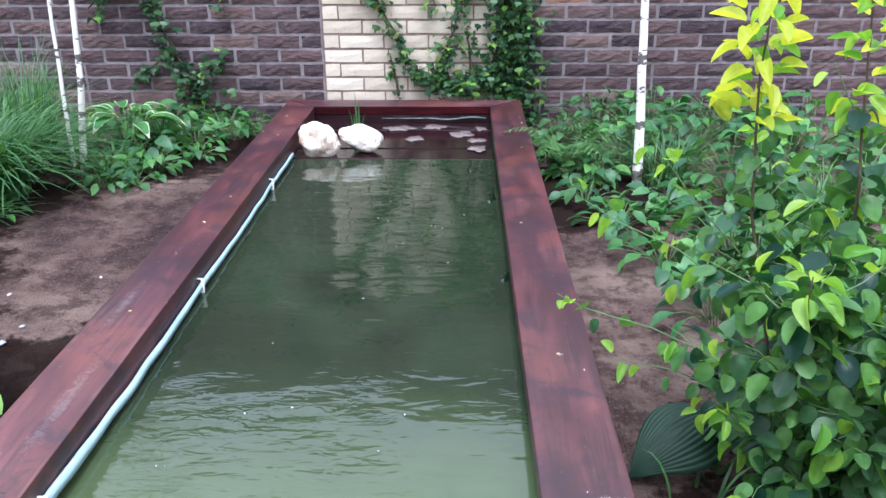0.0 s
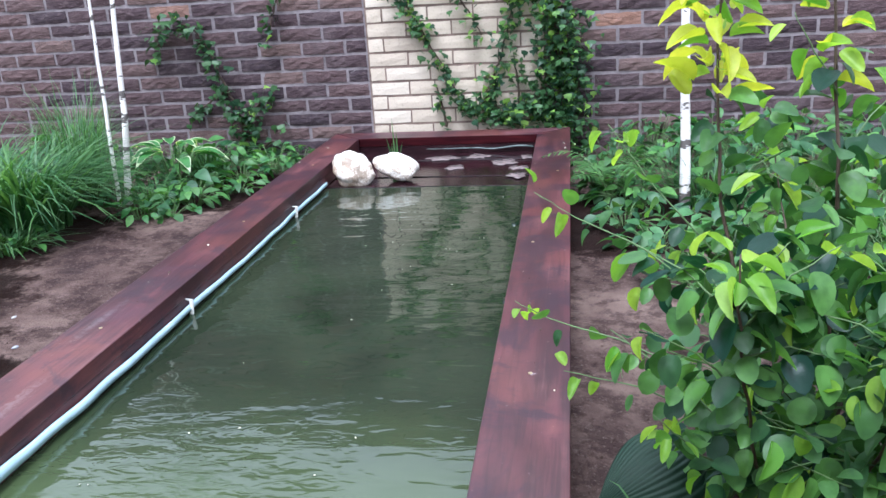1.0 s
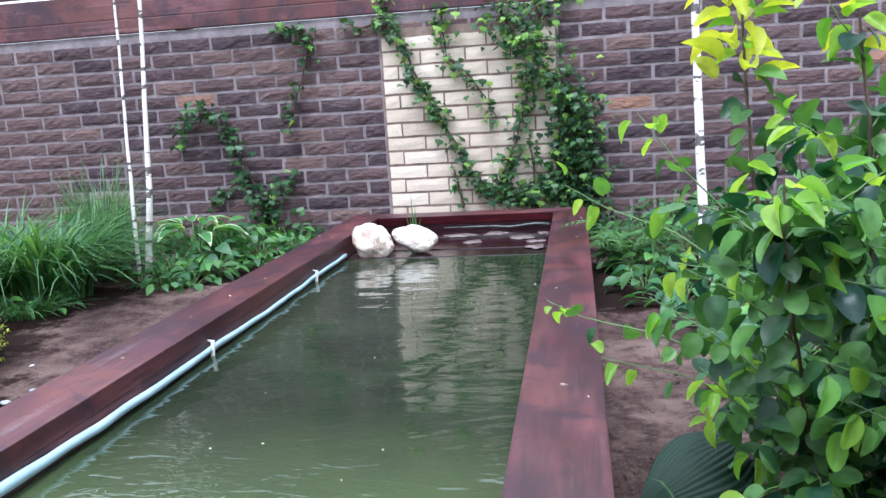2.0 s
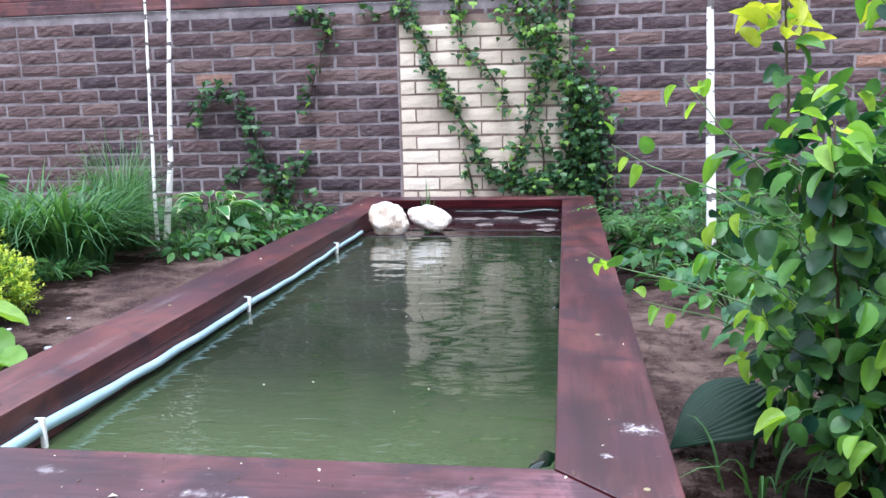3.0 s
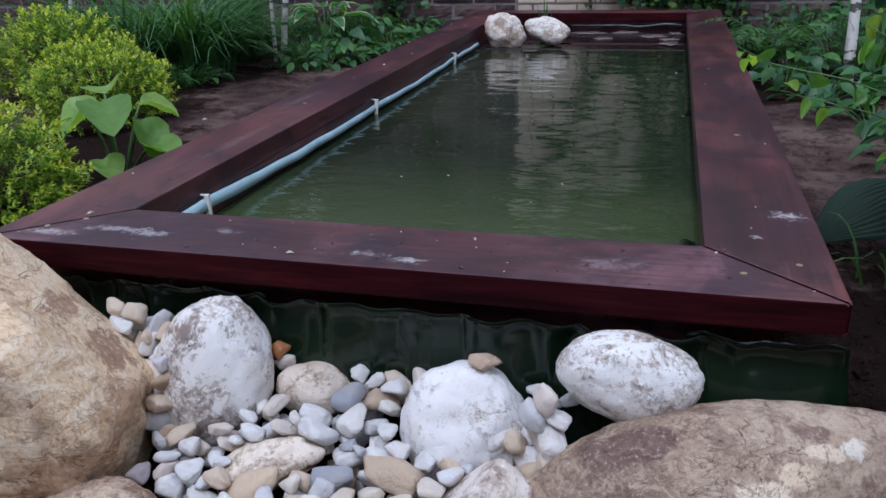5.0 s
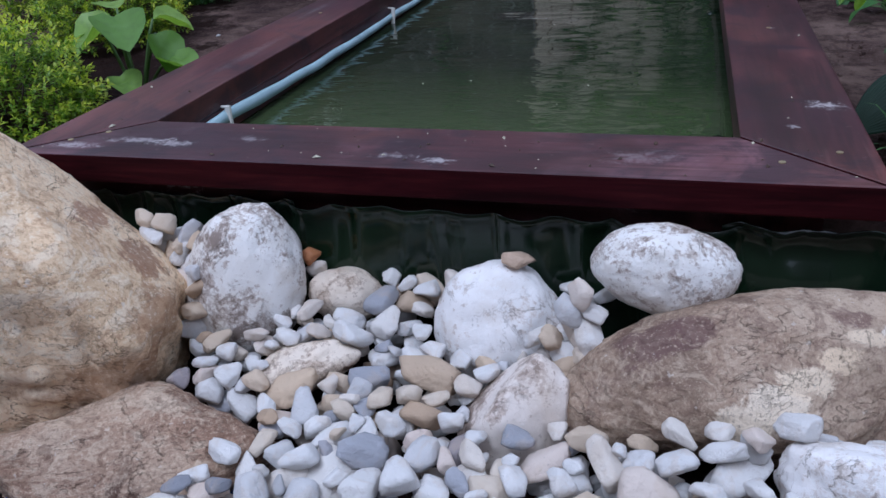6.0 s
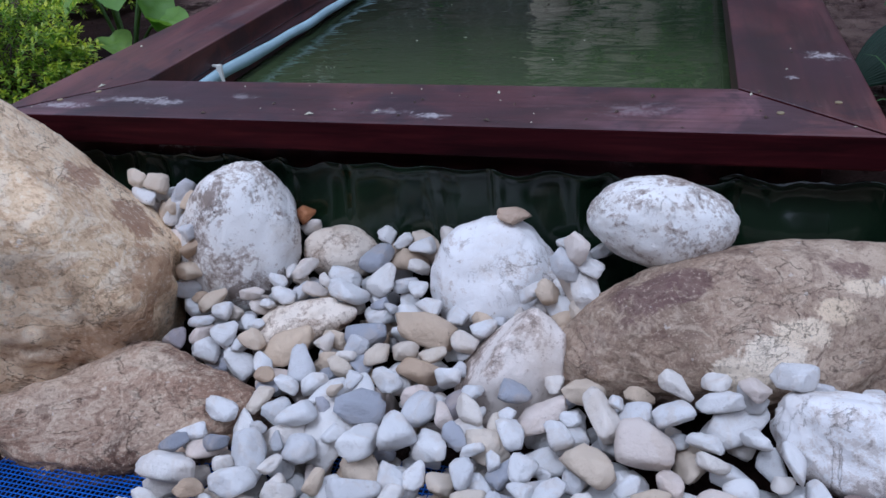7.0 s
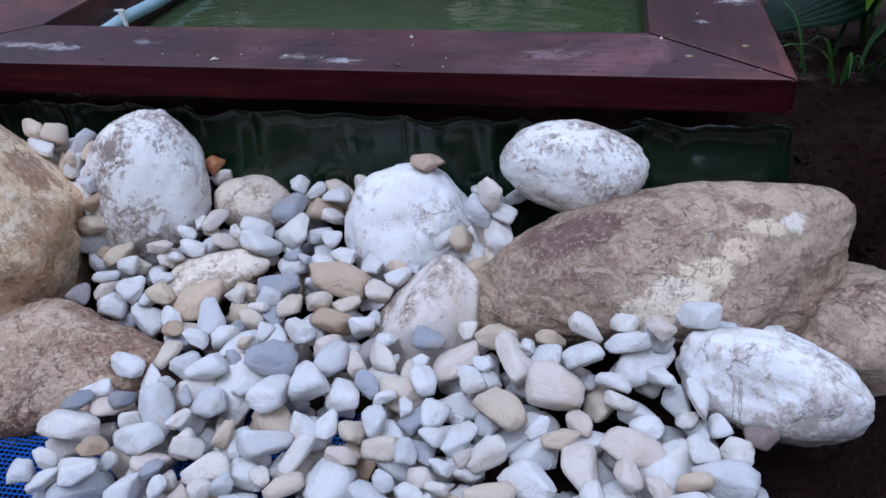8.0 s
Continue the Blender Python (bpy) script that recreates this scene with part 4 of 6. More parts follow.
def shelf_clutter():
    """Pale scraps on the wet shelf for film and reflected cream bricks, and the liner's far edge showing under the end
    board.
    """
    r = random.Random(77)
    for x, y, w, h in ((-0.45, 3.05, 0.17, 0.12), (-0.28, 3.07, 0.14, 0.13), (-0.37, 2.84, 0.11, 0.11), (-0.145, 2.93, 0.14, 0.15), (-0.050, 3.04, 0.07, 0.10), (-0.075, 2.82, 0.11, 0.10), (-0.070, 2.68, 0.11, 0.13)):
        bm = bmesh.new()
        n, shift = 22, r.uniform(0, 50)
        rim = []
        for i in range(n):
            a = 6.2832 * i / n
            k = 0.78 + 0.55 * noise.noise((math.cos(a) * 1.6 + shift, math.sin(a) * 1.6, 0)) + 0.25 * noise.noise((math.cos(a) * 5 + shift, math.sin(a) * 5, 3))
            rim.append((0.5 * w * k * math.cos(a), 0.5 * h * k * math.sin(a)))
        low = [bm.verts.new((px, py, 0)) for px, py in rim]
        high = [bm.verts.new((px * 0.96, py * 0.96, 0.0015 + 0.0012 * r.random())) for px, py in rim]
        mid = bm.verts.new((0, 0, 0.0022))
        for i in range(n):
            j = (i + 1) % n
            bm.faces.new((low[i], low[j], high[j], high[i]))
            bm.faces.new((high[i], high[j], mid))
        bm.faces.new(low[::-1])
        thing("film_scrap", "wet pale patch on the dark pond shelf, for film and reflected cream bricks", "film scrap", mesh_from_bm("film_scrap", bm, scrap_mat, True), pose(x, y, WATER + 0.0085, 0, 0, r.uniform(-12, 12)))
    pts = [Vector((-0.55 + 0.53 * i / 14, PL - 0.010 - 0.004 * abs(noise.noise((i * 0.7, 2, 0))), -0.058 - 0.006 * math.sin(i * 0.9) * (i > 6))) for i in range(15)]
    thing("liner_hem", "pale wet hem of liner showing under the end board", "liner edge", mesh_of("liner_hem", *tube(pts, [0.0015 + 0.0035 * (i / 14) for i in range(15)], 7), hem_mat))


shelf_clutter()


def water_grass():
    """A few thin reed blades growing behind the white stones."""
    r = random.Random(8)
    blades = Soup()
    for k, (dx, dy, h) in enumerate(((0.0, 0.0, 0.255), (0.010, 0.012, 0.20), (-0.014, 0.006, 0.17), (0.016, -0.004, 0.15), (-0.010, 0.010, 0.14), (0.004, 0.018, 0.16))):
        base = Vector((-0.632 + dx, 2.80 + dy, WATER - 0.004))
        out = Vector((dx * 0.5 + r.uniform(-0.008, 0.008), r.uniform(-0.01, 0.01), 0))
        v = []
        for j in range(7):
            t = j / 6
            p = base + out * t * t * 1.6 + Vector((0, 0, h * t))
            w = 0.0038 * (1 - t ** 2.5) + 0.0003
            v += [p - Vector((w, 0, 0)), p + Vector((0, -0.0012, 0)), p + Vector((w, 0, 0))]
        f = [(3 * j + c, 3 * j + c + 1, 3 * j + c + 4, 3 * j + c + 3) for j in range(6) for c in (0, 1)]
        blades.add(v, f, None, 0)
    thing("water_grass", "thin green reed blades growing behind the white pond stones", "grass", blades.mesh("water_grass", [grass_leaf]), kind="stuff")


water_grass()


def board_crumbs():
    """Crumbs of soil, dry bud scales and bits of leaf lying on the boards."""
    r = random.Random(41)
    dark, pale = Soup(), Soup()
    for i in range(110):
        side = i % 4
        if side < 2:
            x, y = r.uniform(-1.03, 0.14), r.uniform(-0.152, -0.01)
        elif side == 2:
            x, y = r.uniform(0.01, 0.152), r.uniform(-0.1, 3.1)
        else:
            x, y = r.uniform(-1.045, -0.905), r.uniform(-0.1, 3.1)
        k = 0.0012 + 0.0034 * r.random() ** 3
        s = dark if i % 3 else pale
        s.add([(-1.5 * k, -0.5 * k, 0), (0.4 * k, -0.8 * k, 0.3 * k), (1.6 * k, 0.1 * k, 0), (0.1 * k, 0.7 * k, 0.2 * k), (0, 0, 0.9 * k)], [(0, 1, 4), (1, 2, 4), (2, 3, 4), (3, 0, 4), (3, 2, 1, 0)], pose(x, y, 0.0004, 0, 0, r.uniform(0, 360)))
    thing("soil_crumbs", "dark crumbs of soil lying on the pond boards", "soil", dark.mesh("soil_crumbs", twig_mat, False), kind="stuff")
    thing("bud_scales", "pale dry bud scales lying on the pond boards", "litter", pale.mesh("bud_scales", petal_mat, False), kind="stuff")


board_crumbs()


# ---- stones ----
def rock(name, label, mat, seed, at, dims, turn=(0, 0, 0), facets=12, power=9.0, lump=0.06, detail=4, rough=0.012, group="", cuts=(), grooves=0.0):
    me = mesh_from_bm(name, rock_shape(seed, dims, facets, power, lump, detail, rough, cuts, grooves), mat, True)
    return thing(name, label, "stone", me, pose(*at, *turn), group)


ROCKS = [
    # name, label, material, seed, centre, sizes, turn, facets, power, lump
    ("boulder", "large ochre veined boulder beside the pond spill", ochre_rock, 3, (-0.988, -0.36, -0.15), (0.64, 0.38, 0.62), (0, 0, 0), 14, 7, 0.10),
    ("stone", "upright oval white stone with grey lichen spots", marble_spotted, 8, (-0.656, -0.205, -0.163), (0.178, 0.13, 0.232), (-12, 6, 5), 32, 4, 0.06),
    ("stone", "small oval cream stone with a rusty stain", cream_stone, 14, (-0.521, -0.165, -0.196), (0.112, 0.080, 0.084), (0, 16, 10), 30, 3.5, 0.05),
    ("stone", "rounded white marble stone", marble, 21, (-0.289, -0.20, -0.203), (0.172, 0.145, 0.185), (0, -14, 0), 28, 4, 0.06),
    ("stone", "egg-shaped white speckled stone lying on a flat rock", marble_spotted, 30, (-0.087, -0.215, -0.093), (0.178, 0.115, 0.110), (0, 3, -6), 34, 3.5, 0.05),
    ("slab_rock", "long flat grey-brown rock with a pale vein", grey_rock, 35, (0.020, -0.286, -0.190), (0.46, 0.215, 0.195), (16, -4, 13), 14, 7, 0.07),
    ("stone", "grey-brown stone half hidden behind the flat rock", grey_rock, 37, (0.272, -0.28, -0.258), (0.24, 0.2, 0.16), (0, 10, 30), 12, 6, 0.08),
    ("stone", "smooth white oblong stone", marble, 44, (0.121, -0.453, -0.194), (0.180, 0.112, 0.112), (10, 12, -8), 14, 5, 0.09),
    ("stone", "pinkish grey wedge-shaped stone among the pebbles", pink_rock, 52, (-0.238, -0.352, -0.226), (0.165, 0.11, 0.21), (-14, 5, 0), 11, 7, 0.08),
    ("slab_rock", "flat brown layered rock lying before the boulder", brown_rock, 61, (-0.715, -0.478, -0.286), (0.46, 0.215, 0.20), (16, -5, 8), 10, 9, 0.12),
    ("stone", "half buried pale cream stone", cream_stone, 66, (-0.533, -0.300, -0.232), (0.155, 0.085, 0.072), (0, -22, 22), 14, 5, 0.10),
    ("stone", "white bean-shaped stone standing in shallow pond water", marble_back, 71, (-0.778, 2.59, -0.026), (0.198, 0.15, 0.165), (0, 28, 0), 18, 3.5, 0.16),
    ("stone", "white oblong stone lying on the pond shelf", marble_back, 77, (-0.597, 2.64, -0.022), (0.205, 0.13, 0.118), (0, 12, 0), 16, 5, 0.10),
]
CUTS = {3: [((0.05, 0.0, 1.0), 0.235), ((0.5, -0.1, 0.85), 0.225), ((0.87, -0.1, 0.48), 0.262), ((0.60, 0.45, 0.66), 0.206), ((0.1, -0.75, 0.65), 0.24)], 61: [((0.1, -0.5, 0.86), 0.078), ((0.1, -0.95, -0.25), 0.078)], 35: [((0.0, -0.25, 0.97), 0.083)], 52: [((-0.78, -0.12, 0.62), 0.036), ((1.0, 0.0, 0.06), 0.056), ((0.1, -0.9, 0.4), 0.05)], 66: []}
for name, label, mat, seed, at, dims, turn, facets, power, lump in ROCKS:
    rock(name, label, mat, seed, at, dims, turn, facets, power, lump, 6 if max(dims) > 0.3 else 5, 0.012 if seed == 35 else 0.026 if seed == 3 else 0.018, cuts=CUTS.get(seed, ()), grooves={3: 0.030, 61: 0.040, 35: 0.016, 37: 0.03, 44: 0.014, 52: 0.016}.get(seed, 0.008))
rock("pebble", "small rusty orange pebble", rust_pebble, 80, (-0.575, -0.155, -0.143), (0.030, 0.024, 0.026), facets=10, power=12, detail=3)
rock("pebble", "flat tan pebble balanced on a round stone", brown_pebble, 81, (-0.266, -0.190, -0.109), (0.044, 0.032, 0.024), (0, 8, 0), 9, 30, detail=3)


def bed_height(x, y):
    return -0.248 + 0.010 * noise.noise((x * 8, y * 8, 1)) - 0.25 * max(0, -0.58 - y) + 0.26 * max(0, y + 0.33) + 0.065 * math.exp(-((x - 0.03) / 0.14) ** 2 - ((y + 0.43) / 0.055) ** 2)


class Heap:
    """A height map of the gravel bed: each pebble sinks to rest on what already lies there."""

    def __init__(self, x0, y0, x1, y1, cell):
        self.x0, self.y0, self.cell = x0, y0, cell
        self.nx, self.ny = int((x1 - x0) / cell), int((y1 - y0) / cell)
        self.top = np.array([[bed_height(x0 + (i + 0.5) * cell, y0 + (j + 0.5) * cell) - 0.04 for j in range(self.ny)] for i in range(self.nx)])
        self.owner = -np.ones((self.nx, self.ny), int)

    def cells(self, pts):
        ij = np.floor((pts[:, :2] - (self.x0, self.y0)) / self.cell).astype(int)
        ok = (ij[:, 0] >= 0) & (ij[:, 0] < self.nx) & (ij[:, 1] >= 0) & (ij[:, 1] < self.ny)
        return ij[ok], pts[ok, 2]

    def raise_to(self, pts, who=-1):
        ij, z = self.cells(pts)
        before = self.top.copy() if who >= 0 else None
        np.maximum.at(self.top, (ij[:, 0], ij[:, 1]), z)
        if who >= 0:
            self.owner[self.top > before] = who

    def rest(self, pts):
        """How far the pebble's points, given about its centre, must be lifted."""
        ij, z = self.cells(pts)
        return (self.top[ij[:, 0], ij[:, 1]] - z).max() if len(z) else 9.0


def broken_shape(seed, dims):
    """A chip of broken stone with blunted corners: planes at random ways and distances, never one pointed end."""
    r = random.Random(seed)
    planes = []
    while len(planes) < 6 + seed % 4:
        n = Vector((r.gauss(0, 1), r.gauss(0, 1), r.gauss(0, 1))).normalized()
        if all(n.dot(m) < 0.62 for m, _ in planes):
            planes.append((n, r.uniform(0.66, 1.0)))
    planes += [(Vector((s, 0, 0)), r.uniform(0.8, 1.0)) for s in (-1, 1)]
    bm = bmesh.new()
    bmesh.ops.create_icosphere(bm, subdivisions=3, radius=1)
    off = Vector((seed * 1.7, seed * 0.9, seed * 2.3))
    for v in bm.verts:
        d = v.co.normalized()
        k = (sum((max(0.0, d.dot(n)) / h) ** 34 for n, h in planes) + 0.001) ** (-1 / 34)
        v.co = d * k * (1 + 0.06 * noise.noise(d * 1.8 + off) + 0.025 * noise.noise(d * 5 + off))
    for ax in range(3):
        lo, hi = min(v.co[ax] for v in bm.verts), max(v.co[ax] for v in bm.verts)
        for v in bm.verts:
            v.co[ax] = (v.co[ax] - (lo + hi) / 2) * dims[ax] / (hi - lo)
    taper, lean = r.uniform(-0.55, 0.55), r.uniform(-0.35, 0.35)
    for v in bm.verts:
        k = v.co.x / dims[0]
        v.co = Vector((v.co.x, v.co.y * (1 + taper * k * 1.4) + lean * v.co.z, v.co.z * (1 + taper * k)))
    return bm


def scatter_pebbles():
    r = random.Random(23)
    shapes, clouds = [], []
    for i in range(26):
        bm = broken_shape(200 + i, (r.uniform(1.0, 1.55), r.uniform(0.75, 1.0), r.uniform(0.55, 0.85)))
        clouds.append(np.array([v.co[:] for v in bm.verts]))
        shapes.append(mesh_from_bm("pebble", bm, pebble_white, True))
    tinted, placed = {}, []
    heap_map = Heap(-0.86, -0.70, 0.24, -0.13, 0.003)
    for ob in list(scene.objects):
        if ob.name.split(".")[0] in ("stone", "slab_rock", "boulder") and ob.matrix_basis.translation.y < 1:
            m = np.array(ob.matrix_basis)
            a = np.array([v.co[:] for v in ob.data.vertices]) @ m[:3, :3].T + m[:3, 3]
            heap_map.raise_to(a)

    def inside(x, y):
        left = -0.70 if y > -0.37 else -0.55 - 0.18 * max(0, -0.43 - y)
        front = -0.645 + 0.08 * max(0, (x + 0.05) / 0.2)
        return y > front and left < x < 0.10 + 0.18 * max(0, y + 0.55)

    refused = 0
    while refused < 120 and len(placed) < 900:
        best = None
        for i in range(14):
            x, y = r.uniform(-0.72, 0.14), r.uniform(-0.66, -0.15)
            if not inside(x, y):
                continue
            if best is None:
                near = min(1, max(0, (-0.28 - y) / 0.22))
                big = r.random()
                size = (0.029 + 0.011 * near) * (r.uniform(0.8, 1.2) if big < 0.80 else r.uniform(1.2, 1.55) if big < 0.91 else r.uniform(0.55, 0.8))
                k = r.randrange(len(shapes))
                turn = Euler((r.uniform(-0.6, 0.6), r.uniform(-0.6, 0.6), r.random() * 6.28)).to_matrix()
                pts = clouds[k] @ (np.array(turn) * size).T
            z = heap_map.rest(pts + (x, y, 0))
            over = z - bed_height(x, y)
            if best is None or over < best[0]:
                best = (over, x, y, z)
        if best is None:
            continue
        over, x, y, z = best
        if over > 0.040:
            refused += 1
            continue
        refused = 0
        z -= 0.0015
        heap_map.raise_to(pts + (x, y, z), len(placed))
        placed.append((k, x, y, z, Matrix.Translation((x, y, z)) @ turn.to_4x4() @ Matrix.Scale(size, 4)))
    seen = np.bincount(heap_map.owner[heap_map.owner >= 0], minlength=len(placed))
    chosen = set(np.argsort(-seen, kind="stable")[:295].tolist())
    low = Soup()
    for num, (k, x, y, z, m) in enumerate(placed):
        me = shapes[k]
        pick = r.random()
        warm = 0.08 + 0.5 * max(0, 1 - math.hypot((x + 0.36) / 0.16, (y + 0.34) / 0.16)) + (0.12 if y > -0.33 else 0)
        key = "tan" if pick < warm else "grey" if pick < warm + 0.05 else "white"
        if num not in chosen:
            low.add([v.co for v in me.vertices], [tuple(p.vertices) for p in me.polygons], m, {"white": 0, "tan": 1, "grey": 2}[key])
            continue
        if key != "white":
            if (key, me.name) not in tinted:
                c = me.copy()
                c.materials[0] = pebble_tan if key == "tan" else pebble_grey
                tinted[key, me.name] = c
            me = tinted[key, me.name]
        label = {"white": "small angular white marble pebble in the gravel bed", "tan": "small tan and cream pebble in the gravel bed", "grey": "small grey pebble in the gravel bed"}[key]
        thing("pebble", label, "pebble", me, m, "pebbles in the gravel bed")
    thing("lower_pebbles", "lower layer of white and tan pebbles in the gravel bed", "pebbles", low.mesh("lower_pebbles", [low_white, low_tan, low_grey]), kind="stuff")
    # a few on the ledges between the larger stones
    heap = [(-0.816, -0.185, -0.085, 0.030, "t"), (-0.782, -0.185, -0.089, 0.034, "t"), (-0.80, -0.195, -0.106, 0.037, "w"), (-0.749, -0.185, -0.108, 0.034, "w"), (-0.777, -0.19, -0.135, 0.036, "t"), (-0.735, -0.20, -0.14, 0.034, "w"), (-0.81, -0.18, -0.13, 0.036, "w"),
            (-0.706, -0.25, -0.130, 0.030, "w"), (-0.70, -0.255, -0.15, 0.030, "t"), (-0.699, -0.26, -0.182, 0.034, "t"), (-0.71, -0.27, -0.205, 0.036, "w"), (-0.74, -0.22, -0.165, 0.036, "w"), (-0.77, -0.20, -0.165, 0.038, "w"), (-0.75, -0.21, -0.195, 0.040, "w"), (-0.79, -0.19, -0.195, 0.040, "t"), (-0.72, -0.24, -0.195, 0.040, "w"),
            (-0.176, -0.275, -0.100, 0.036, "w"), (-0.189, -0.28, -0.124, 0.036, "w"), (-0.163, -0.275, -0.124, 0.026, "w"), (-0.166, -0.285, -0.149, 0.040, "w"), (-0.208, -0.28, -0.164, 0.034, "t"), (-0.228, -0.275, -0.164, 0.036, "w"), (-0.166, -0.29, -0.170, 0.032, "t"), (-0.184, -0.30, -0.197, 0.032, "t"), (-0.18, -0.27, -0.155, 0.038, "w"), (-0.195, -0.28, -0.185, 0.038, "w"), (-0.16, -0.29, -0.195, 0.04, "w")]
    # the pebbles under them, that fill the pocket between boulder and upright stone
    for k in range(46):
        heap.append((r.uniform(-0.83, -0.715), r.uniform(-0.20, -0.155), -0.23 + 0.0026 * k, r.uniform(0.028, 0.036), "w" if k % 3 else "t"))
    for x, y, z, s, key in heap:
        me = r.choice(shapes)
        m = Matrix.Translation((x, y, z)) @ Euler((r.random(), r.random(), r.random() * 6.28)).to_matrix().to_4x4() @ Matrix.Scale(s * 1.0, 4)
        if key == "t":
            c = me.copy()
            c.materials[0] = pebble_tan
            me = c
        thing("pebble", "small pale pebble wedged between larger stones", "pebble", me, m, "pebbles between the stones")


scatter_pebbles()


def netting():
    s = Soup()

    def z_at(x, y):
        return -0.275 + 0.012 * noise.noise((x * 6, y * 6, 2)) - 0.04 * max(0, -0.62 - y)

    for i in range(90):
        x = -0.80 + 0.006 * i
        pts = [(x, -0.85 + 0.02 * j, z_at(x, -0.85 + 0.02 * j)) for j in range(20)]
        s.add(*tube(pts, 0.0009, 3))
    for i in range(64):
        y = -0.85 + 0.006 * i
        pts = [(-0.80 + 0.0267 * j, y, z_at(-0.80 + 0.0267 * j, y)) for j in range(21)]
        s.add(*tube(pts, 0.0009, 3))
    thing("netting", "blue plastic netting under the gravel bed", "net", s.mesh("netting", net_mat), kind="stuff")


netting()

for k, (x, y, size) in enumerate(((-1.388, 0.963, 0.022), (-1.375, 1.06, 0.014), (-1.505, 1.245, 0.012), (-1.30, 1.42, 0.010), (-1.62, 1.12, 0.015))):
    rock("stone_chip", "small pale stone chip lying on the soil", pebble_grey, 400 + k, (x, y, soil_height(x, y) + size * 0.2), (size * 1.5, size, size * 0.6), (0, 0, 40 * k), 9, 12, detail=2, group="chips on the soil")


# ---- added plain walls, all unseen, that close the garden and hold back low sky light ----
for n, (a, b) in enumerate((((-6.0, -3.2, -0.4), (5.0, -3.0, 1.9)), ((-6.2, -3.2, -0.4), (-6.01, WALL + 0.23, 1.9)), ((5.01, -3.2, -0.4), (5.2, WALL + 0.23, 1.9)))):
    thing(("wall_south", "wall_west", "wall_east")[n], "unseen plain grey-brown wall added to hold back low sky light", "wall", mesh_from_bm("plain_wall", box(*a, *b), mortar_brown), kind="structure")


# ---- plants ----
def grass_clump(label, at, n, height, spread, width, mats, seed, lean=0.5):
    r = random.Random(seed)
    s = Soup()
    for i in range(n):
        a = r.random() * 6.283
        rad = spread * 0.35 * math.sqrt(r.random())
        x, y = at[0] + rad * math.cos(a), at[1] + rad * math.sin(a)
        h = height * r.uniform(0.55, 1.0)
        out = spread * r.uniform(0.2, 1.0) * lean
        a2 = a + r.uniform(-0.7, 0.7)
        steps, v, f = 6, [], []
        side = Vector((-math.sin(a2), math.cos(a2), 0))
        base = Vector((x, y, soil_height(x, y) - 0.01))
        tip_fall = r.uniform(0.1, 0.75) * h
        for k in range(steps + 1):
            t = k / steps
            p = base + Vector((math.cos(a2), math.sin(a2), 0)) * out * t * t * 1.3 + Vector((0, 0, h * t - tip_fall * t ** 4))
            w = width * (1 - t ** 2.2) * 0.5 + 0.0003
            v += [p - side * w, p + side * w]
        f = [(2 * k, 2 * k + 1, 2 * k + 3, 2 * k + 2) for k in range(steps)]
        s.add(v, f, None, r.randrange(len(mats)) if r.random() < 0.6 else 0)
    thing("grass_clump", label, "grass", s.mesh("grass_clump", mats), kind="stuff")


grass_clump("dense clump of long green grass blades on the soil", (-2.10, 2.20), 460, 0.50, 0.50, 0.013, [grass_leaf, herb_dark, grass_pale], 1, 0.95)
grass_clump("arching clump of long green grass blades", (-2.38, 2.25), 460, 0.50, 0.62, 0.014, [grass_leaf, herb_dark, grass_pale], 2, 0.95)
grass_clump("low green grass clump beside a birch stem", (-1.70, 2.55), 120, 0.20, 0.22, 0.008, [grass_leaf, grass_pale], 3, 0.7)
grass_clump("tall thin feathery grass in front of the brick wall", (-2.14, 2.72), 420, 0.76, 0.34, 0.0035, [grass_pale, grass_leaf], 4, 0.6)
grass_clump("narrow green blades beside the wall ivy", (-1.60, 2.92), 150, 0.27, 0.18, 0.009, [grass_leaf], 5, 0.6)
grass_clump("grass tuft among the garden plants", (-2.80, 2.3), 420, 0.44, 0.5, 0.010, [grass_leaf], 6, 0.7)
grass_clump("short grass at the edge of the bare soil", (-2.0, 1.92), 140, 0.14, 0.24, 0.007, [grass_leaf, grass_pale], 11, 0.8)
grass_clump("green tuft under the birch", (0.75, 2.5), 180, 0.32, 0.35, 0.006, [grass_leaf, herb_dark], 8, 0.8)
grass_clump("thin grass among the shrubs", (1.15, 1.9), 160, 0.35, 0.4, 0.006, [grass_leaf], 9)
grass_clump("few narrow green blades beside the hosta at the pond corner", (0.34, 0.34), 16, 0.20, 0.22, 0.007, [grass_leaf], 12, 0.9)
grass_clump("green sedge shoots rising from the pond", (-0.62, 2.72), 12, 0.42, 0.10, 0.006, [grass_leaf], 10)


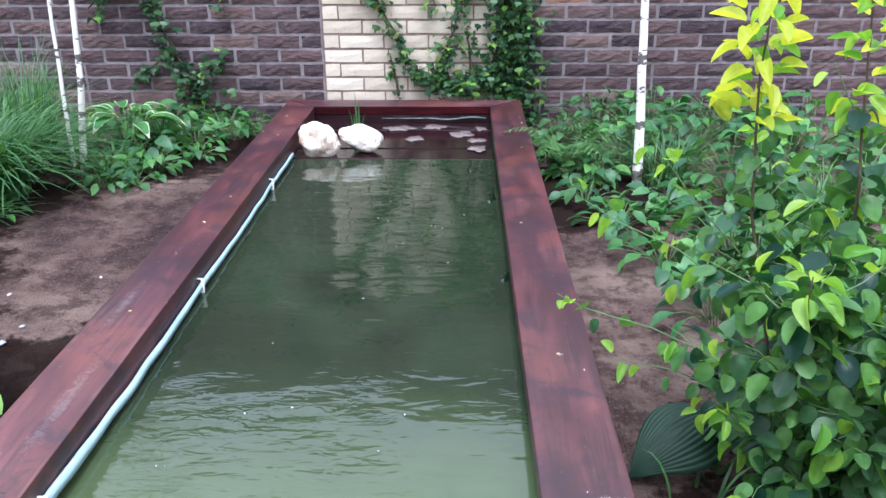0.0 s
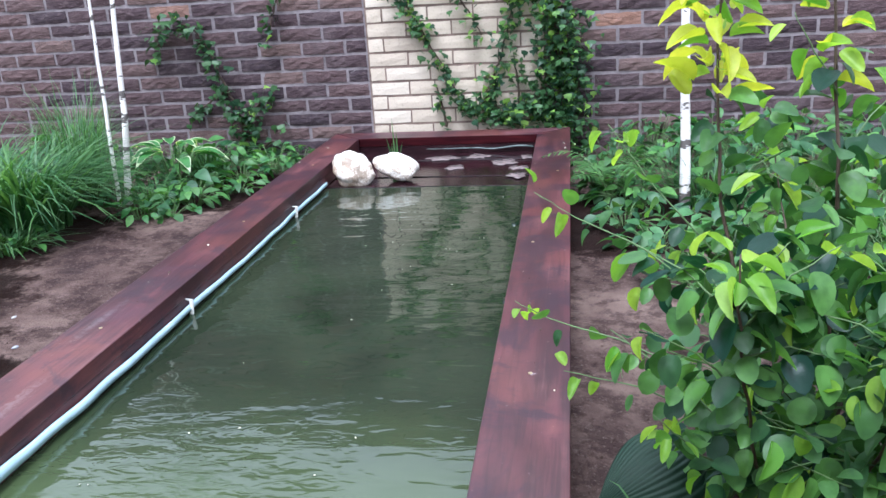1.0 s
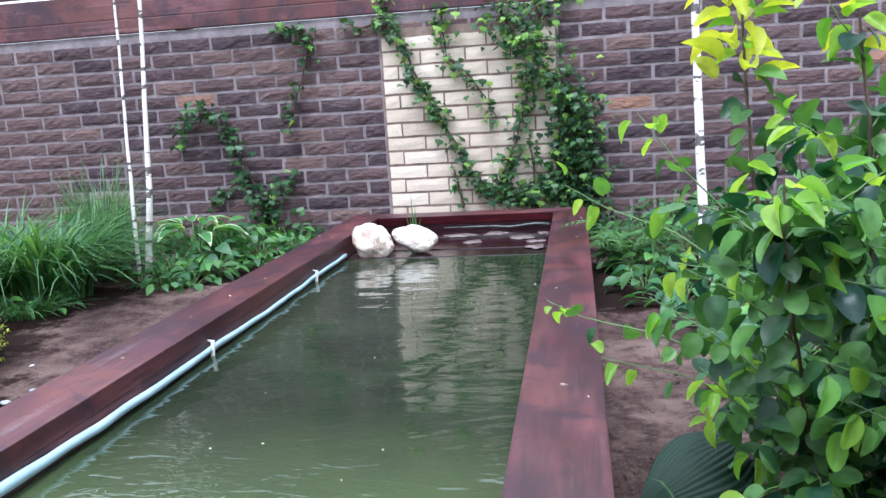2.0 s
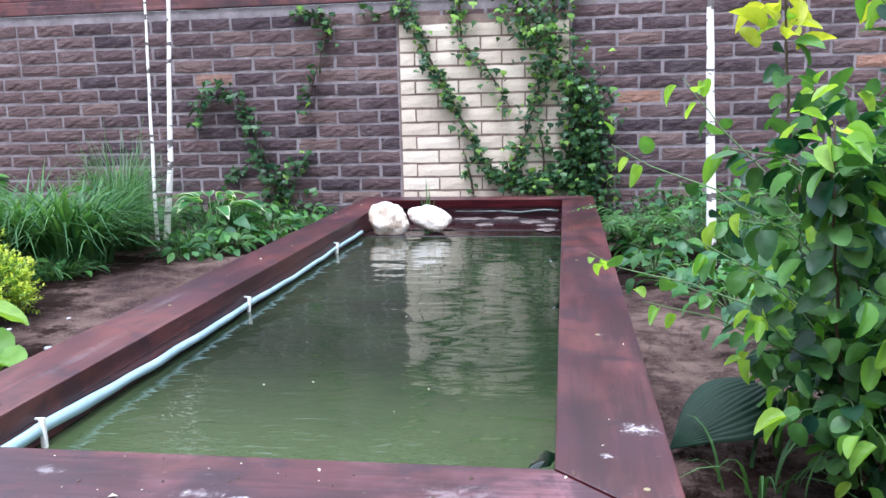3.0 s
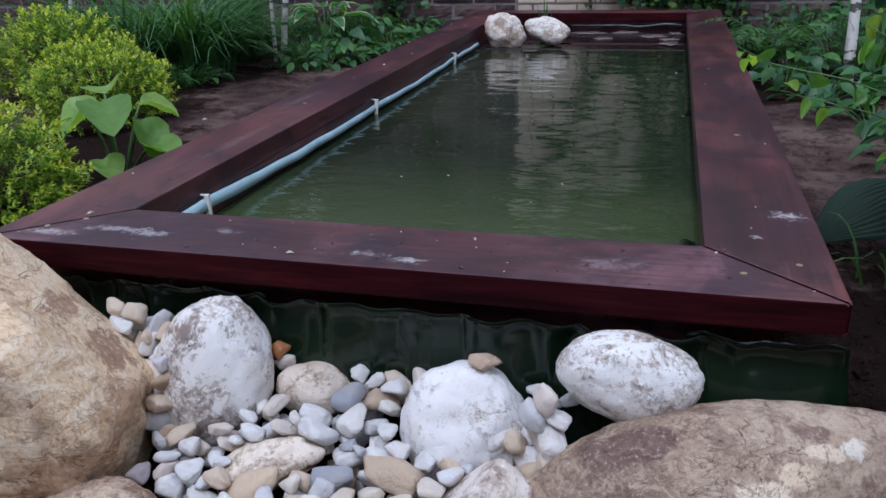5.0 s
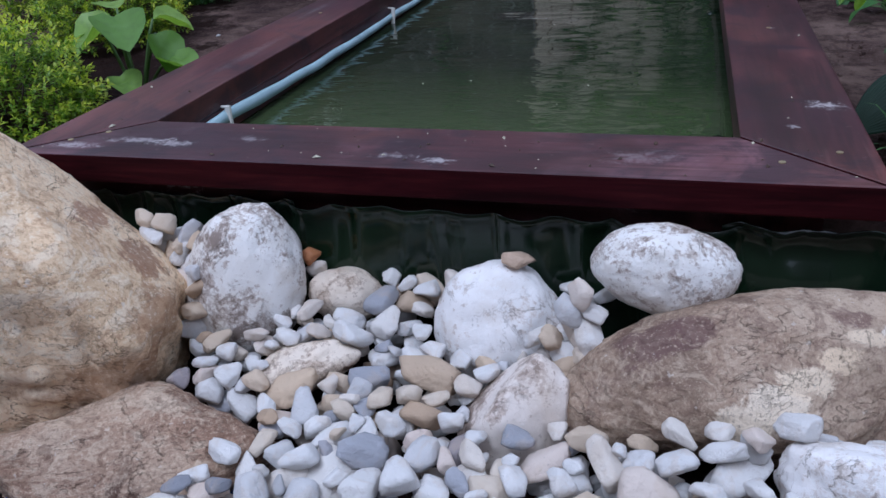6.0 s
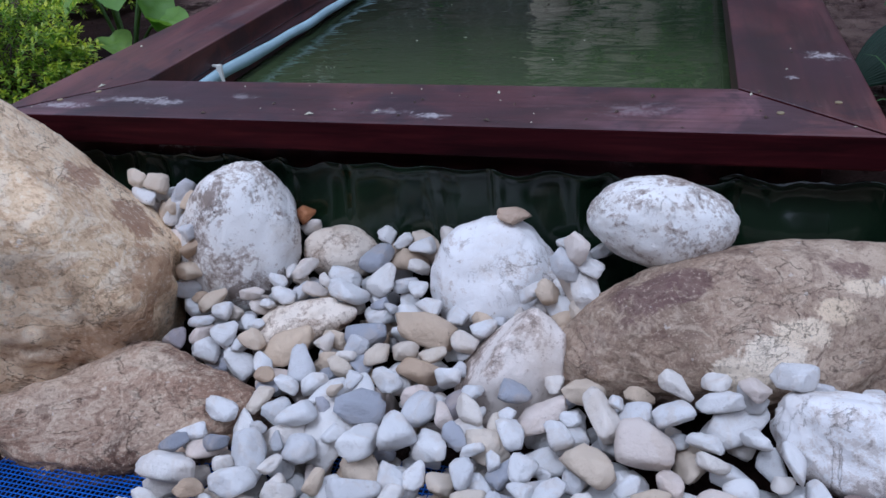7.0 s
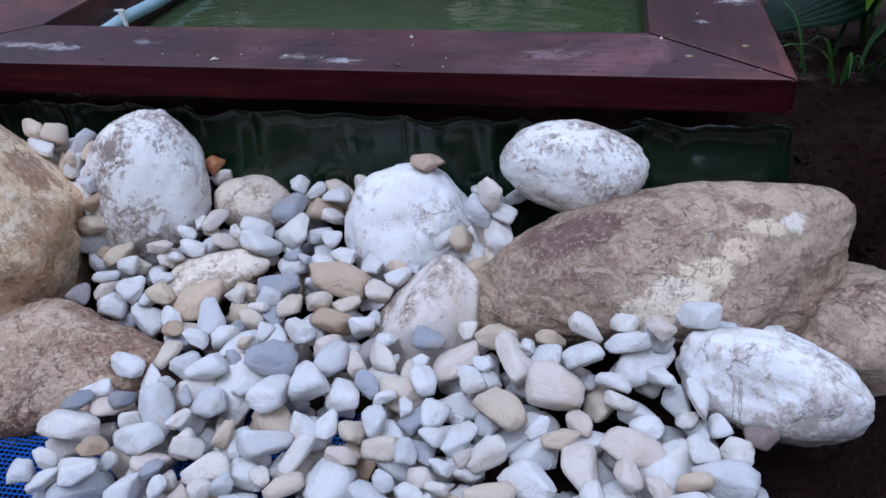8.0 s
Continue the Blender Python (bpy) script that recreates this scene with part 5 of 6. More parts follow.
def herb(name, label, at, n, size, radius, height, mats, seed, aspect=0.55, group=""):
    """A leafy plant: many stalked leaves from one crown."""
    r = random.Random(seed)
    leaves, stalks = Soup(), Soup()
    g = soil_height(at[0], at[1])
    for i in range(n):
        a = r.random() * 6.283
        q = math.sqrt(r.random())
        p0 = Vector((at[0] + 0.15 * radius * math.cos(a), at[1] + 0.15 * radius * math.sin(a), g - 0.01))
        tip = Vector((at[0] + radius * q * math.cos(a), at[1] + radius * q * math.sin(a), g + height * r.uniform(0.35, 1.0) * (1.05 - 0.45 * q)))
        pts = bow(p0, tip, (0, 0, 0.12 * height), 4)
        stalks.add(*tube(pts, 0.0016, 4))
        L = size * r.uniform(0.65, 1.2)
        way = Vector((math.cos(a), math.sin(a), r.uniform(-0.5, 0.4)))
        leaves.add(*blade(L, L * aspect * r.uniform(0.8, 1.15), r.uniform(0.15, 0.55), 5, r.uniform(0.8, 1.1)), aim(tip, way, r.uniform(-35, 35)), r.randrange(len(mats)))
    root = thing(name, label, "plant", group=group)
    part("stalk_tangle", stalks.mesh("stalk_tangle", stalk_mat), root, kind="stuff")
    part("foliage", leaves.mesh("foliage", mats), root, kind="stuff")
    return root


HERBS = [
    (-1.52, 2.55, 34, 0.075, 0.13, 0.12), (-1.66, 2.35, 30, 0.07, 0.12, 0.10), (-1.45, 2.95, 30, 0.07, 0.14, 0.12), (-1.30, 3.12, 30, 0.065, 0.13, 0.11), (-1.80, 2.95, 40, 0.09, 0.18, 0.24),
    (-2.0, 2.55, 40, 0.07, 0.16, 0.2), (-2.55, 2.8, 50, 0.09, 0.25, 0.3), (-2.9, 2.6, 50, 0.1, 0.25, 0.3), (-1.95, 1.95, 26, 0.05, 0.12, 0.09), (-2.3, 1.7, 36, 0.07, 0.2, 0.2), (-1.62, 3.2, 40, 0.06, 0.16, 0.16),
    (-2.2, 3.2, 40, 0.08, 0.2, 0.22), (-3.2, 3.0, 50, 0.1, 0.3, 0.4), (-1.58, 2.68, 40, 0.085, 0.16, 0.17), (-1.40, 2.78, 26, 0.06, 0.11, 0.09), (-1.72, 2.52, 36, 0.06, 0.14, 0.12), (-1.55, 2.38, 26, 0.055, 0.10, 0.08),
    (-1.38, 3.22, 40, 0.06, 0.16, 0.16), (-1.24, 3.28, 30, 0.055, 0.11, 0.12), (-1.75, 3.1, 46, 0.08, 0.2, 0.22), (-1.95, 2.8, 46, 0.08, 0.2, 0.22),
]
for k, (x, y, n, size, rad, h) in enumerate(HERBS):
    herb("garden_plant", "low leafy green garden plant growing in the soil", (x, y), n, size, rad, h, [herb_leaf, herb_dark] if k % 2 else [herb_leaf, grass_leaf], 50 + k, group="plants along the wall")
HERBS_R = [
    (0.36, 2.2, 30, 0.07, 0.13, 0.11), (0.45, 1.95, 30, 0.08, 0.15, 0.10), (0.62, 2.75, 50, 0.08, 0.22, 0.26), (0.35, 3.1, 50, 0.07, 0.18, 0.22), (0.95, 2.9, 60, 0.08, 0.26, 0.3), (1.3, 2.6, 60, 0.09, 0.28, 0.3), (0.82, 1.95, 46, 0.085, 0.2, 0.13),
    (0.75, 1.5, 50, 0.09, 0.2, 0.24), (1.1, 1.5, 60, 0.09, 0.26, 0.3), (1.6, 2.2, 60, 0.1, 0.3, 0.34), (0.6, 1.15, 40, 0.07, 0.16, 0.18), (1.55, 3.0, 60, 0.09, 0.3, 0.34), (1.9, 2.7, 60, 0.1, 0.3, 0.36), (0.9, 1.0, 44, 0.09, 0.2, 0.2), (1.4, 1.1, 60, 0.1, 0.3, 0.3),
    (0.55, 3.25, 60, 0.06, 0.2, 0.3), (0.85, 3.3, 60, 0.06, 0.2, 0.3), (0.42, 2.5, 50, 0.07, 0.16, 0.15), (0.30, 2.55, 30, 0.07, 0.10, 0.14), (0.74, 2.20, 46, 0.075, 0.2, 0.13), (1.0, 2.3, 70, 0.085, 0.26, 0.3), (1.2, 3.2, 70, 0.07, 0.26, 0.32), (0.55, 1.6, 36, 0.08, 0.16, 0.12), (0.98, 1.8, 54, 0.09, 0.22, 0.18), (1.35, 2.0, 60, 0.09, 0.26, 0.3), (0.75, 3.0, 60, 0.075, 0.22, 0.3),
]
for k, (x, y, n, size, rad, h) in enumerate(HERBS_R):
    herb("garden_plant", "leafy dark green garden plant under the birch", (x, y), n, size, rad, h, [herb_leaf, herb_dark] if k % 3 else [herb_dark, grass_leaf], 80 + k, 0.6, group="plants under the birch")


def fern(label, at, n, size, seed):
    """Arching fronds, each a midrib with two rows of narrow leaflets."""
    r = random.Random(seed)
    root = thing("fern", label, "fern")
    g = soil_height(*at)
    for i in range(n):
        a = i * 2.4 + r.uniform(-0.3, 0.3)
        L = size * r.uniform(0.7, 1.1)
        rise = r.uniform(0.55, 1.0)
        out = Vector((math.cos(a), math.sin(a), 0))
        side = Vector((-math.sin(a), math.cos(a), 0))
        line = [Vector((at[0], at[1], g - 0.005)) + out * L * (0.12 * t + 0.62 * t ** 1.6) + Vector((0, 0, L * rise * (1.25 * t - 0.85 * t ** 2.4))) for t in [k / 16 for k in range(17)]]
        rib = part("frond", mesh_of("frond", *tube(line, [0.0022 * (1 - 0.8 * k / 16) for k in range(17)], 4), stalk_mat), root)
        s = Soup()
        for k in range(3, 17):
            t = k / 16
            w = L * 0.20 * math.sin(math.pi * min(1, 0.12 + 0.88 * t) ** 0.8) + 0.006
            for u in (-1, 1):
                way = side * u + (line[k] - line[k - 1]).normalized() * 0.45 + Vector((0, 0, r.uniform(-0.25, 0.05)))
                s.add(*blade(w * r.uniform(0.85, 1.1), 0.011, 0.2, 3, 0.9), aim(line[k].lerp(line[k - 1], 0.5 if u > 0 else 0), way, r.uniform(-15, 15)))
        part("foliage", s.mesh("foliage", fern_leaf), rib, kind="stuff")


fern("green fern with arching feathery fronds beside the pond board", (0.32, 2.55), 15, 0.40, 5)
fern("small dark fern in the shade of the ivy", (0.30, 2.98), 11, 0.32, 6)


def striped_hosta(at, seed, n=16, size=0.15):
    r = random.Random(seed)
    root = thing("hosta", "hosta with cream-edged green leaves growing by the birch", "plant")
    g = soil_height(*at)
    for i in range(n):
        a = i * 2.4 + r.uniform(-0.3, 0.3)
        q = r.uniform(0.3, 1)
        L = size * r.uniform(0.8, 1.2)
        verts, faces, slots, m = [], [], [], 7
        for j in range(m + 1):
            t = j / m
            w = 0.24 * L * max(0.03, math.sin(math.pi * (0.05 + 0.95 * t) ** 0.8))
            z = 0.1 * L * t - 0.45 * L * t ** 2.5
            for u in (-1, -0.8, 0, 0.8, 1):
                verts.append((u * w, L * t, z + 0.35 * abs(u) * w))
        for j in range(m):
            for c in range(4):
                b = j * 5 + c
                faces.append((b, b + 1, b + 6, b + 5))
                slots.append(1 if c in (0, 3) or j == m - 1 else 0)
        base = Vector((at[0] + 0.03 * math.cos(a), at[1] + 0.03 * math.sin(a), g))
        tip = base + Vector((math.cos(a) * 0.09 * q, math.sin(a) * 0.09 * q, 0.16 + 0.09 * (1 - q)))
        stalk = part("stalk", mesh_of("stalk", *tube(bow(base, tip, (0, 0, 0.02), 4), 0.003, 5), stalk_mat), root)
        part("leaf", mesh_of("leaf", verts, faces, [hosta_leaf, hosta_pale], True, slots), stalk, "cream-edged green leaf", aim(tip, (math.cos(a), math.sin(a), 0.5 - 0.5 * q)))


striped_hosta((-1.72, 2.82), 5)


def ivy(label, runs, seed, density, size, mats, spread=0.03):
    """Ivy on the wall: each run is a list of (x, z) places that a stem passes, with a thickness."""
    r = random.Random(seed)
    root = thing("ivy", label, "ivy")
    leaves = Soup()
    shape = ([(0, 0, 0), (-0.5, 0.1, 0.02), (-0.42, 0.5, 0.05), (-0.18, 0.55, 0.02), (0, 1.0, -0.05), (0.18, 0.55, 0.02), (0.42, 0.5, 0.05), (0.5, 0.1, 0.02), (0, 0.45, 0.06)],
             [(8, 0, 1), (8, 1, 2), (8, 2, 3), (8, 3, 4), (8, 4, 5), (8, 5, 6), (8, 6, 7), (8, 7, 0)])
    for run, thick, amount in runs:
        pts = []
        for (xa, za), (xb, zb) in zip(run, run[1:]):
            for k in range(6):
                t = k / 6
                pts.append(Vector((xa + (xb - xa) * t + 0.012 * noise.noise((za * 9 + t * 4, xa, seed)), WALL - 0.022 - 0.01 * noise.noise((t * 3 + za * 5, seed, xa)), za + (zb - za) * t + 0.012 * noise.noise((xa * 9 + t * 4, za, seed)))))
        pts.append(Vector((run[-1][0], WALL - 0.02, run[-1][1])))
        rad = [0.0085 * (1 - 0.75 * i / len(pts)) for i in range(len(pts))]
        part("stem", mesh_of("stem", *tube(pts, rad, 5), twig_mat), root)
        length = sum((b - a).length for a, b in zip(pts, pts[1:]))
        for i in range(int(length * density * amount)):
            p = r.choice(pts)
            q = p + Vector((r.gauss(0, spread * thick), -abs(r.gauss(0.012, 0.028 * thick)), r.gauss(0, spread * thick)))
            way = Vector((r.uniform(-1, 1), r.uniform(-0.7, -0.1), r.uniform(-1.2, 0.3)))
            k = size * r.uniform(0.55, 1.25)
            m = aim(q, way, r.uniform(-30, 30)) @ Matrix.Rotation(radians(r.uniform(-50, 10)), 4, "X") @ Matrix.Scale(k, 4)
            leaves.add(*shape, m, 1 if r.random() < (0.05 if q.x < -0.9 else 0.12 + 0.30 * max(0, q.z - 0.25)) else 0)
    part("foliage", leaves.mesh("foliage", mats, False), root, kind="stuff")


ivy("ivy climbing over the cream brick panel and hanging from the fence", [
    ([(-0.86, 1.10), (-0.76, 0.90), (-0.68, 0.67), (-0.56, 0.46), (-0.41, 0.16), (-0.28, 0.08), (-0.10, 0.06)], 0.9, 3.0),
    ([(-0.53, 1.04), (-0.54, 0.92), (-0.52, 0.78)], 1.2, 2.2),
    ([(-0.53, 0.80), (-0.42, 0.70), (-0.34, 0.58), (-0.28, 0.46)], 1.0, 1.6),
    ([(-0.25, 1.06), (-0.20, 0.92), (-0.12, 0.80), (0.0, 0.68), (0.08, 0.56), (0.16, 0.42), (0.17, 0.25), (0.15, 0.10), (0.13, -0.05)], 2.2, 5.5),
    ([(-0.05, 1.06), (-0.06, 0.92), (-0.02, 0.78)], 1.6, 3.2),
    ([(0.12, 1.05), (0.02, 1.02), (-0.1, 1.0)], 1.0, 1.5),
    ([(0.14, 0.30), (0.02, 0.18), (-0.12, 0.08), (-0.25, 0.10)], 1.8, 3.2),
    ([(-0.29, 0.10), (-0.25, 0.20), (-0.185, 0.34), (-0.14, 0.52), (-0.09, 0.72)], 1.2, 2.8),
    ([(-0.10, 0.05), (-0.10, 0.2), (-0.12, 0.36)], 1.2, 2.2),
    ([(0.13, 0.0), (0.05, 0.10), (-0.05, 0.02)], 1.8, 3.4),
    ([(0.14, 0.36), (0.09, 0.50), (0.16, 0.56)], 2.0, 3.6),
    ([(-0.48, 0.0), (-0.50, 0.12), (-0.53, 0.25)], 0.5, 0.7),
    ([(0.02, 0.08), (0.04, 0.25), (0.03, 0.42)], 1.6, 3.0),
    ([(0.10, 0.10), (0.12, 0.3), (0.10, 0.5), (0.02, 0.64)], 1.8, 3.6),
    ([(0.18, -0.1), (0.16, 0.05), (0.20, 0.2)], 1.9, 3.6),
], 3, 95, 0.040, [ivy_leaf, ivy_fresh])
ivy("sprawling ivy growing up the dark brick wall from the soil", [
    ([(-1.55, -0.17), (-1.58, 0.0), (-1.64, 0.18), (-1.70, 0.32), (-1.74, 0.45), (-1.80, 0.56), (-1.90, 0.61), (-1.97, 0.60), (-2.03, 0.50), (-2.05, 0.42)], 1.0, 0.9),
    ([(-1.60, 0.02), (-1.50, 0.16), (-1.40, 0.22)], 1.0, 1.0),
    ([(-1.66, 0.24), (-1.80, 0.16), (-1.90, 0.1)], 0.6, 0.5),
    ([(-1.55, -0.1), (-1.45, -0.05), (-1.33, -0.08)], 1.6, 1.6),
    ([(-1.62, -0.12), (-1.60, 0.06), (-1.55, 0.12)], 1.6, 1.6),
], 4, 150, 0.045, [ivy_leaf, ivy_fresh])
ivy("short ivy trail hanging down the dark bricks", [
    ([(-1.30, 1.0), (-1.24, 0.93), (-1.27, 0.86), (-1.33, 0.70), (-1.37, 0.58), (-1.41, 0.46)], 0.9, 0.9),
    ([(-1.26, 0.95), (-1.38, 1.0), (-1.46, 0.98)], 0.6, 0.8),
    ([(-0.86, 1.0), (-0.98, 0.97), (-1.06, 1.0)], 0.5, 0.7),
], 6, 120, 0.045, [ivy_leaf, ivy_fresh])


def birch(label, pts, r0, seed, leafy):
    r = random.Random(seed)
    root = thing("birch", label, "tree")
    fine = []
    for a, b in zip(pts, pts[1:]):
        for k in range(8):
            p = Vector(a).lerp(Vector(b), k / 8)
            fine.append(p + Vector((0.004 * noise.noise((p.z * 5, seed, 0)), 0.004 * noise.noise((p.z * 5, seed, 7)), 0)))
    fine.append(Vector(pts[-1]))
    n = len(fine)
    rad = [r0 * (1 - 0.6 * i / n) * (1 + 0.05 * noise.noise((i * 0.9, seed, 3))) for i in range(n)]
    part("trunk", mesh_of("trunk", *tube(fine, rad, 10), bark), root)
    leaves, twigs = Soup(), Soup()
    for i in range(leafy):
        base = fine[r.randrange(int(n * 0.86), n)]
        a = r.random() * 6.283
        tip = base + Vector((math.cos(a), math.sin(a), r.uniform(0.2, 0.9))) * r.uniform(0.12, 0.3)
        arc = bow(base, tip, (0, 0, 0.03), 5)
        twigs.add(*tube(arc, [0.0025, 0.002, 0.002, 0.0015, 0.0015, 0.001], 4))
        for k in range(9):
            p = r.choice(arc[2:])
            leaves.add(*blade(r.uniform(0.03, 0.045), 0.028, 0.2, 4, 0.8), aim(p, (r.uniform(-1, 1), r.uniform(-1, 1), r.uniform(-1, 0.1)), r.uniform(-40, 40)))
    if leafy:
        part("twig_tangle", twigs.mesh("twig_tangle", twig_mat), root, kind="stuff")
        part("crown", leaves.mesh("crown", [herb_leaf]), root, kind="stuff")


birch("slender young birch with smooth white bark", [(-1.866, 2.6, -0.2), (-1.842, 2.6, 0.0), (-1.81, 2.61, 0.25), (-1.812, 2.64, 0.5), (-1.81, 2.70, 0.9), (-1.80, 2.8, 2.0)], 0.018, 1, 14)
birch("thin birch stem beside a thicker one", [(-1.889, 2.57, -0.2), (-1.892, 2.585, 0.05), (-1.897, 2.61, 0.35), (-1.902, 2.645, 0.7), (-1.91, 2.68, 1.1), (-1.93, 2.7, 1.7)], 0.0105, 2, 8)
birch("young birch with dark-flecked white bark", [(0.606, 2.39, -0.25), (0.603, 2.416, 0.0), (0.598, 2.466, 0.35), (0.592, 2.53, 0.8), (0.588, 2.58, 1.2), (0.58, 2.65, 2.1)], 0.0235, 3, 16)
birch("thin pale birch stem in the far plants", [(-3.02, 2.6, -0.2), (-3.03, 2.6, 0.0), (-2.97, 2.6, 0.3), (-2.95, 2.6, 0.9), (-2.95, 2.6, 1.7)], 0.012, 4, 8)


def boxwood(label, at, dims, n, seed, loose=1.0):
    """A dense small-leaved bush: short upright sprigs with paired leaves over a tangle of twigs."""
    r = random.Random(seed)
    root = thing("boxwood", label, "shrub")
    leaves, twigs = Soup(), Soup()
    c = Vector(at)
    small = blade(1.0, 0.52, 0.15, 2, 0.9)
    for i in range(n):
        d = Vector((r.gauss(0, 1), r.gauss(0, 1), r.gauss(0, 1))).normalized()
        if d.z < -0.6:
            continue
        deep = r.random() ** 0.5
        k = (0.55 + 0.40 * deep) * (1 + 0.20 * noise.noise(d * 2.4 + Vector((seed, 0, 0))) + 0.16 * loose * noise.noise(d * 6 + Vector((seed, 0, 4))))
        p = c + Vector((d.x * dims[0], d.y * dims[1], d.z * dims[2])) * k
        way = (d * 0.7 + Vector((r.uniform(-0.5, 0.5), r.uniform(-0.5, 0.5), r.uniform(0.2, 0.9)))).normalized()
        L = r.uniform(0.022, 0.042) * loose
        side = way.orthogonal().normalized()
        for j in range(6):
            u = j / 5
            q = p + way * L * u
            out = Matrix.Rotation(j * 1.571 + r.uniform(-0.3, 0.3), 3, way) @ side
            for sgn in (-1, 1):
                leaves.add(*small, aim(q, out * sgn + way * (0.4 + 0.9 * u), r.uniform(-25, 25), r.uniform(0.011, 0.016) * loose), 1 if u > 0.75 and deep > 0.5 else 0)
        if i % 6 == 0:
            twigs.add(*tube([c - Vector((0, 0, dims[2] * 0.8)), c.lerp(p, 0.5), p], [0.003, 0.002, 0.001], 4))
    part("twig_tangle", twigs.mesh("twig_tangle", twig_mat), root, kind="stuff")
    part("foliage", leaves.mesh("foliage", [box_leaf, box_tip]), root, kind="stuff")


boxwood("clipped round boxwood bush with yellow-green leaves", (-1.84, 1.2, -0.06), (0.22, 0.22, 0.155), 1300, 1)
boxwood("round yellow-green boxwood bush near the pond corner", (-1.42, 0.22, -0.075), (0.20, 0.20, 0.165), 1300, 2)
boxwood("loose yellow-green bush behind the clipped boxwood", (-2.34, 1.62, -0.03), (0.27, 0.24, 0.17), 700, 3, 1.5)


def round_leaf_plant(at, seed):
    """A plant with a few large rounded leaves on stout stalks."""
    r = random.Random(seed)
    root = thing("round_leaf_plant", "plant with large rounded pale green leaves on stout stalks", "plant")
    g = soil_height(*at)
    base = Vector((at[0], at[1], g - 0.01))
    for tip, way, size in (((-1.31, 0.50, 0.062), (-0.45, -0.45, -0.25), 0.105), ((-1.285, 0.47, 0.072), (0.45, -0.45, -0.15), 0.11), ((-1.21, 0.50, 0.03), (0.6, -0.3, -0.75), 0.085), ((-1.185, 0.48, -0.03), (0.8, -0.2, 0.15), 0.085),
                           ((-1.29, 0.45, -0.055), (0.6, -0.5, -0.15), 0.075), ((-1.36, 0.52, 0.03), (-0.9, -0.2, -0.2), 0.09), ((-1.34, 0.56, 0.075), (-0.3, 0.4, 0.1), 0.095), ((-1.25, 0.56, 0.05), (0.5, 0.4, -0.1), 0.085)):
        t = Vector(tip)
        stalk = part("stalk", mesh_of("stalk", *tube(bow(base, t, (0, 0, 0.02), 5), [0.006, 0.005, 0.0045, 0.004, 0.004, 0.003], 6), stalk_mat), root)
        v, f = oval_leaf(size, size * 1.05, 0.5, 0.25, 4, 16)
        v = [(x, y, z + 0.010 * noise.noise((x * 34, y * 34, seed + size * 90))) for x, y, z in v]
        part("leaf", mesh_of("leaf", v, f, round_leaf), stalk, m=aim(t, way, r.uniform(-15, 15)))


round_leaf_plant((-1.31, 0.53), 3)


def ribbed_hosta():
    """The large dark hosta leaves by the pond corner."""
    root = thing("large_hosta", "hosta with large ribbed blue-green leaves drooping beside the pond board", "plant")
    base = Vector((0.40, 0.47, soil_height(0.40, 0.47) - 0.01))
    for tip, way, L, W, spin in (((0.368, 0.480, -0.035), (-0.72, -0.48, -0.02), 0.19, 0.17, -14), ((0.42, 0.58, 0.0), (0.25, 0.9, -0.2), 0.16, 0.12, 0), ((0.41, 0.56, -0.03), (0.6, 0.75, -0.1), 0.14, 0.10, 8), ((0.46, 0.42, -0.04), (0.9, -0.2, -0.3), 0.14, 0.1, 10)):
        t = Vector(tip)
        stalk = part("stalk", mesh_of("stalk", *tube(bow(base, t, (0.01, 0, 0.0), 6), [0.007, 0.0065, 0.006, 0.0055, 0.005, 0.0045, 0.004], 7), stalk_mat), root)
        verts, faces, m, c = [], [], 24, 96
        for j in range(m + 1):
            u = j / m
            w = W / 2 * max(0.02, math.sin(math.pi * (0.14 + 0.86 * u) ** 0.70))
            for i in range(c + 1):
                s = 2 * i / c - 1
                rib = 0.0030 * abs(math.sin((abs(s) - 0.25 * u * (1 - abs(s))) * math.pi * 7)) + 0.004 * noise.noise((s * 3, u * 4, L * 40)) * (1 - u * 0.4)
                verts.append((s * w, L * u - 0.03 * abs(s) * L * (1 - u), 0.10 * L * u - 0.62 * L * u ** 2.0 - 0.50 * w * s * s + 0.10 * w * (1 - abs(s)) * -1 + rib))
        for j in range(m):
            for i in range(c):
                a = j * (c + 1) + i
                faces.append((a, a + 1, a + c + 2, a + c + 1))
        part("leaf", mesh_of("leaf", verts, faces, hosta_blue), stalk, m=aim(t, way, spin))


ribbed_hosta()


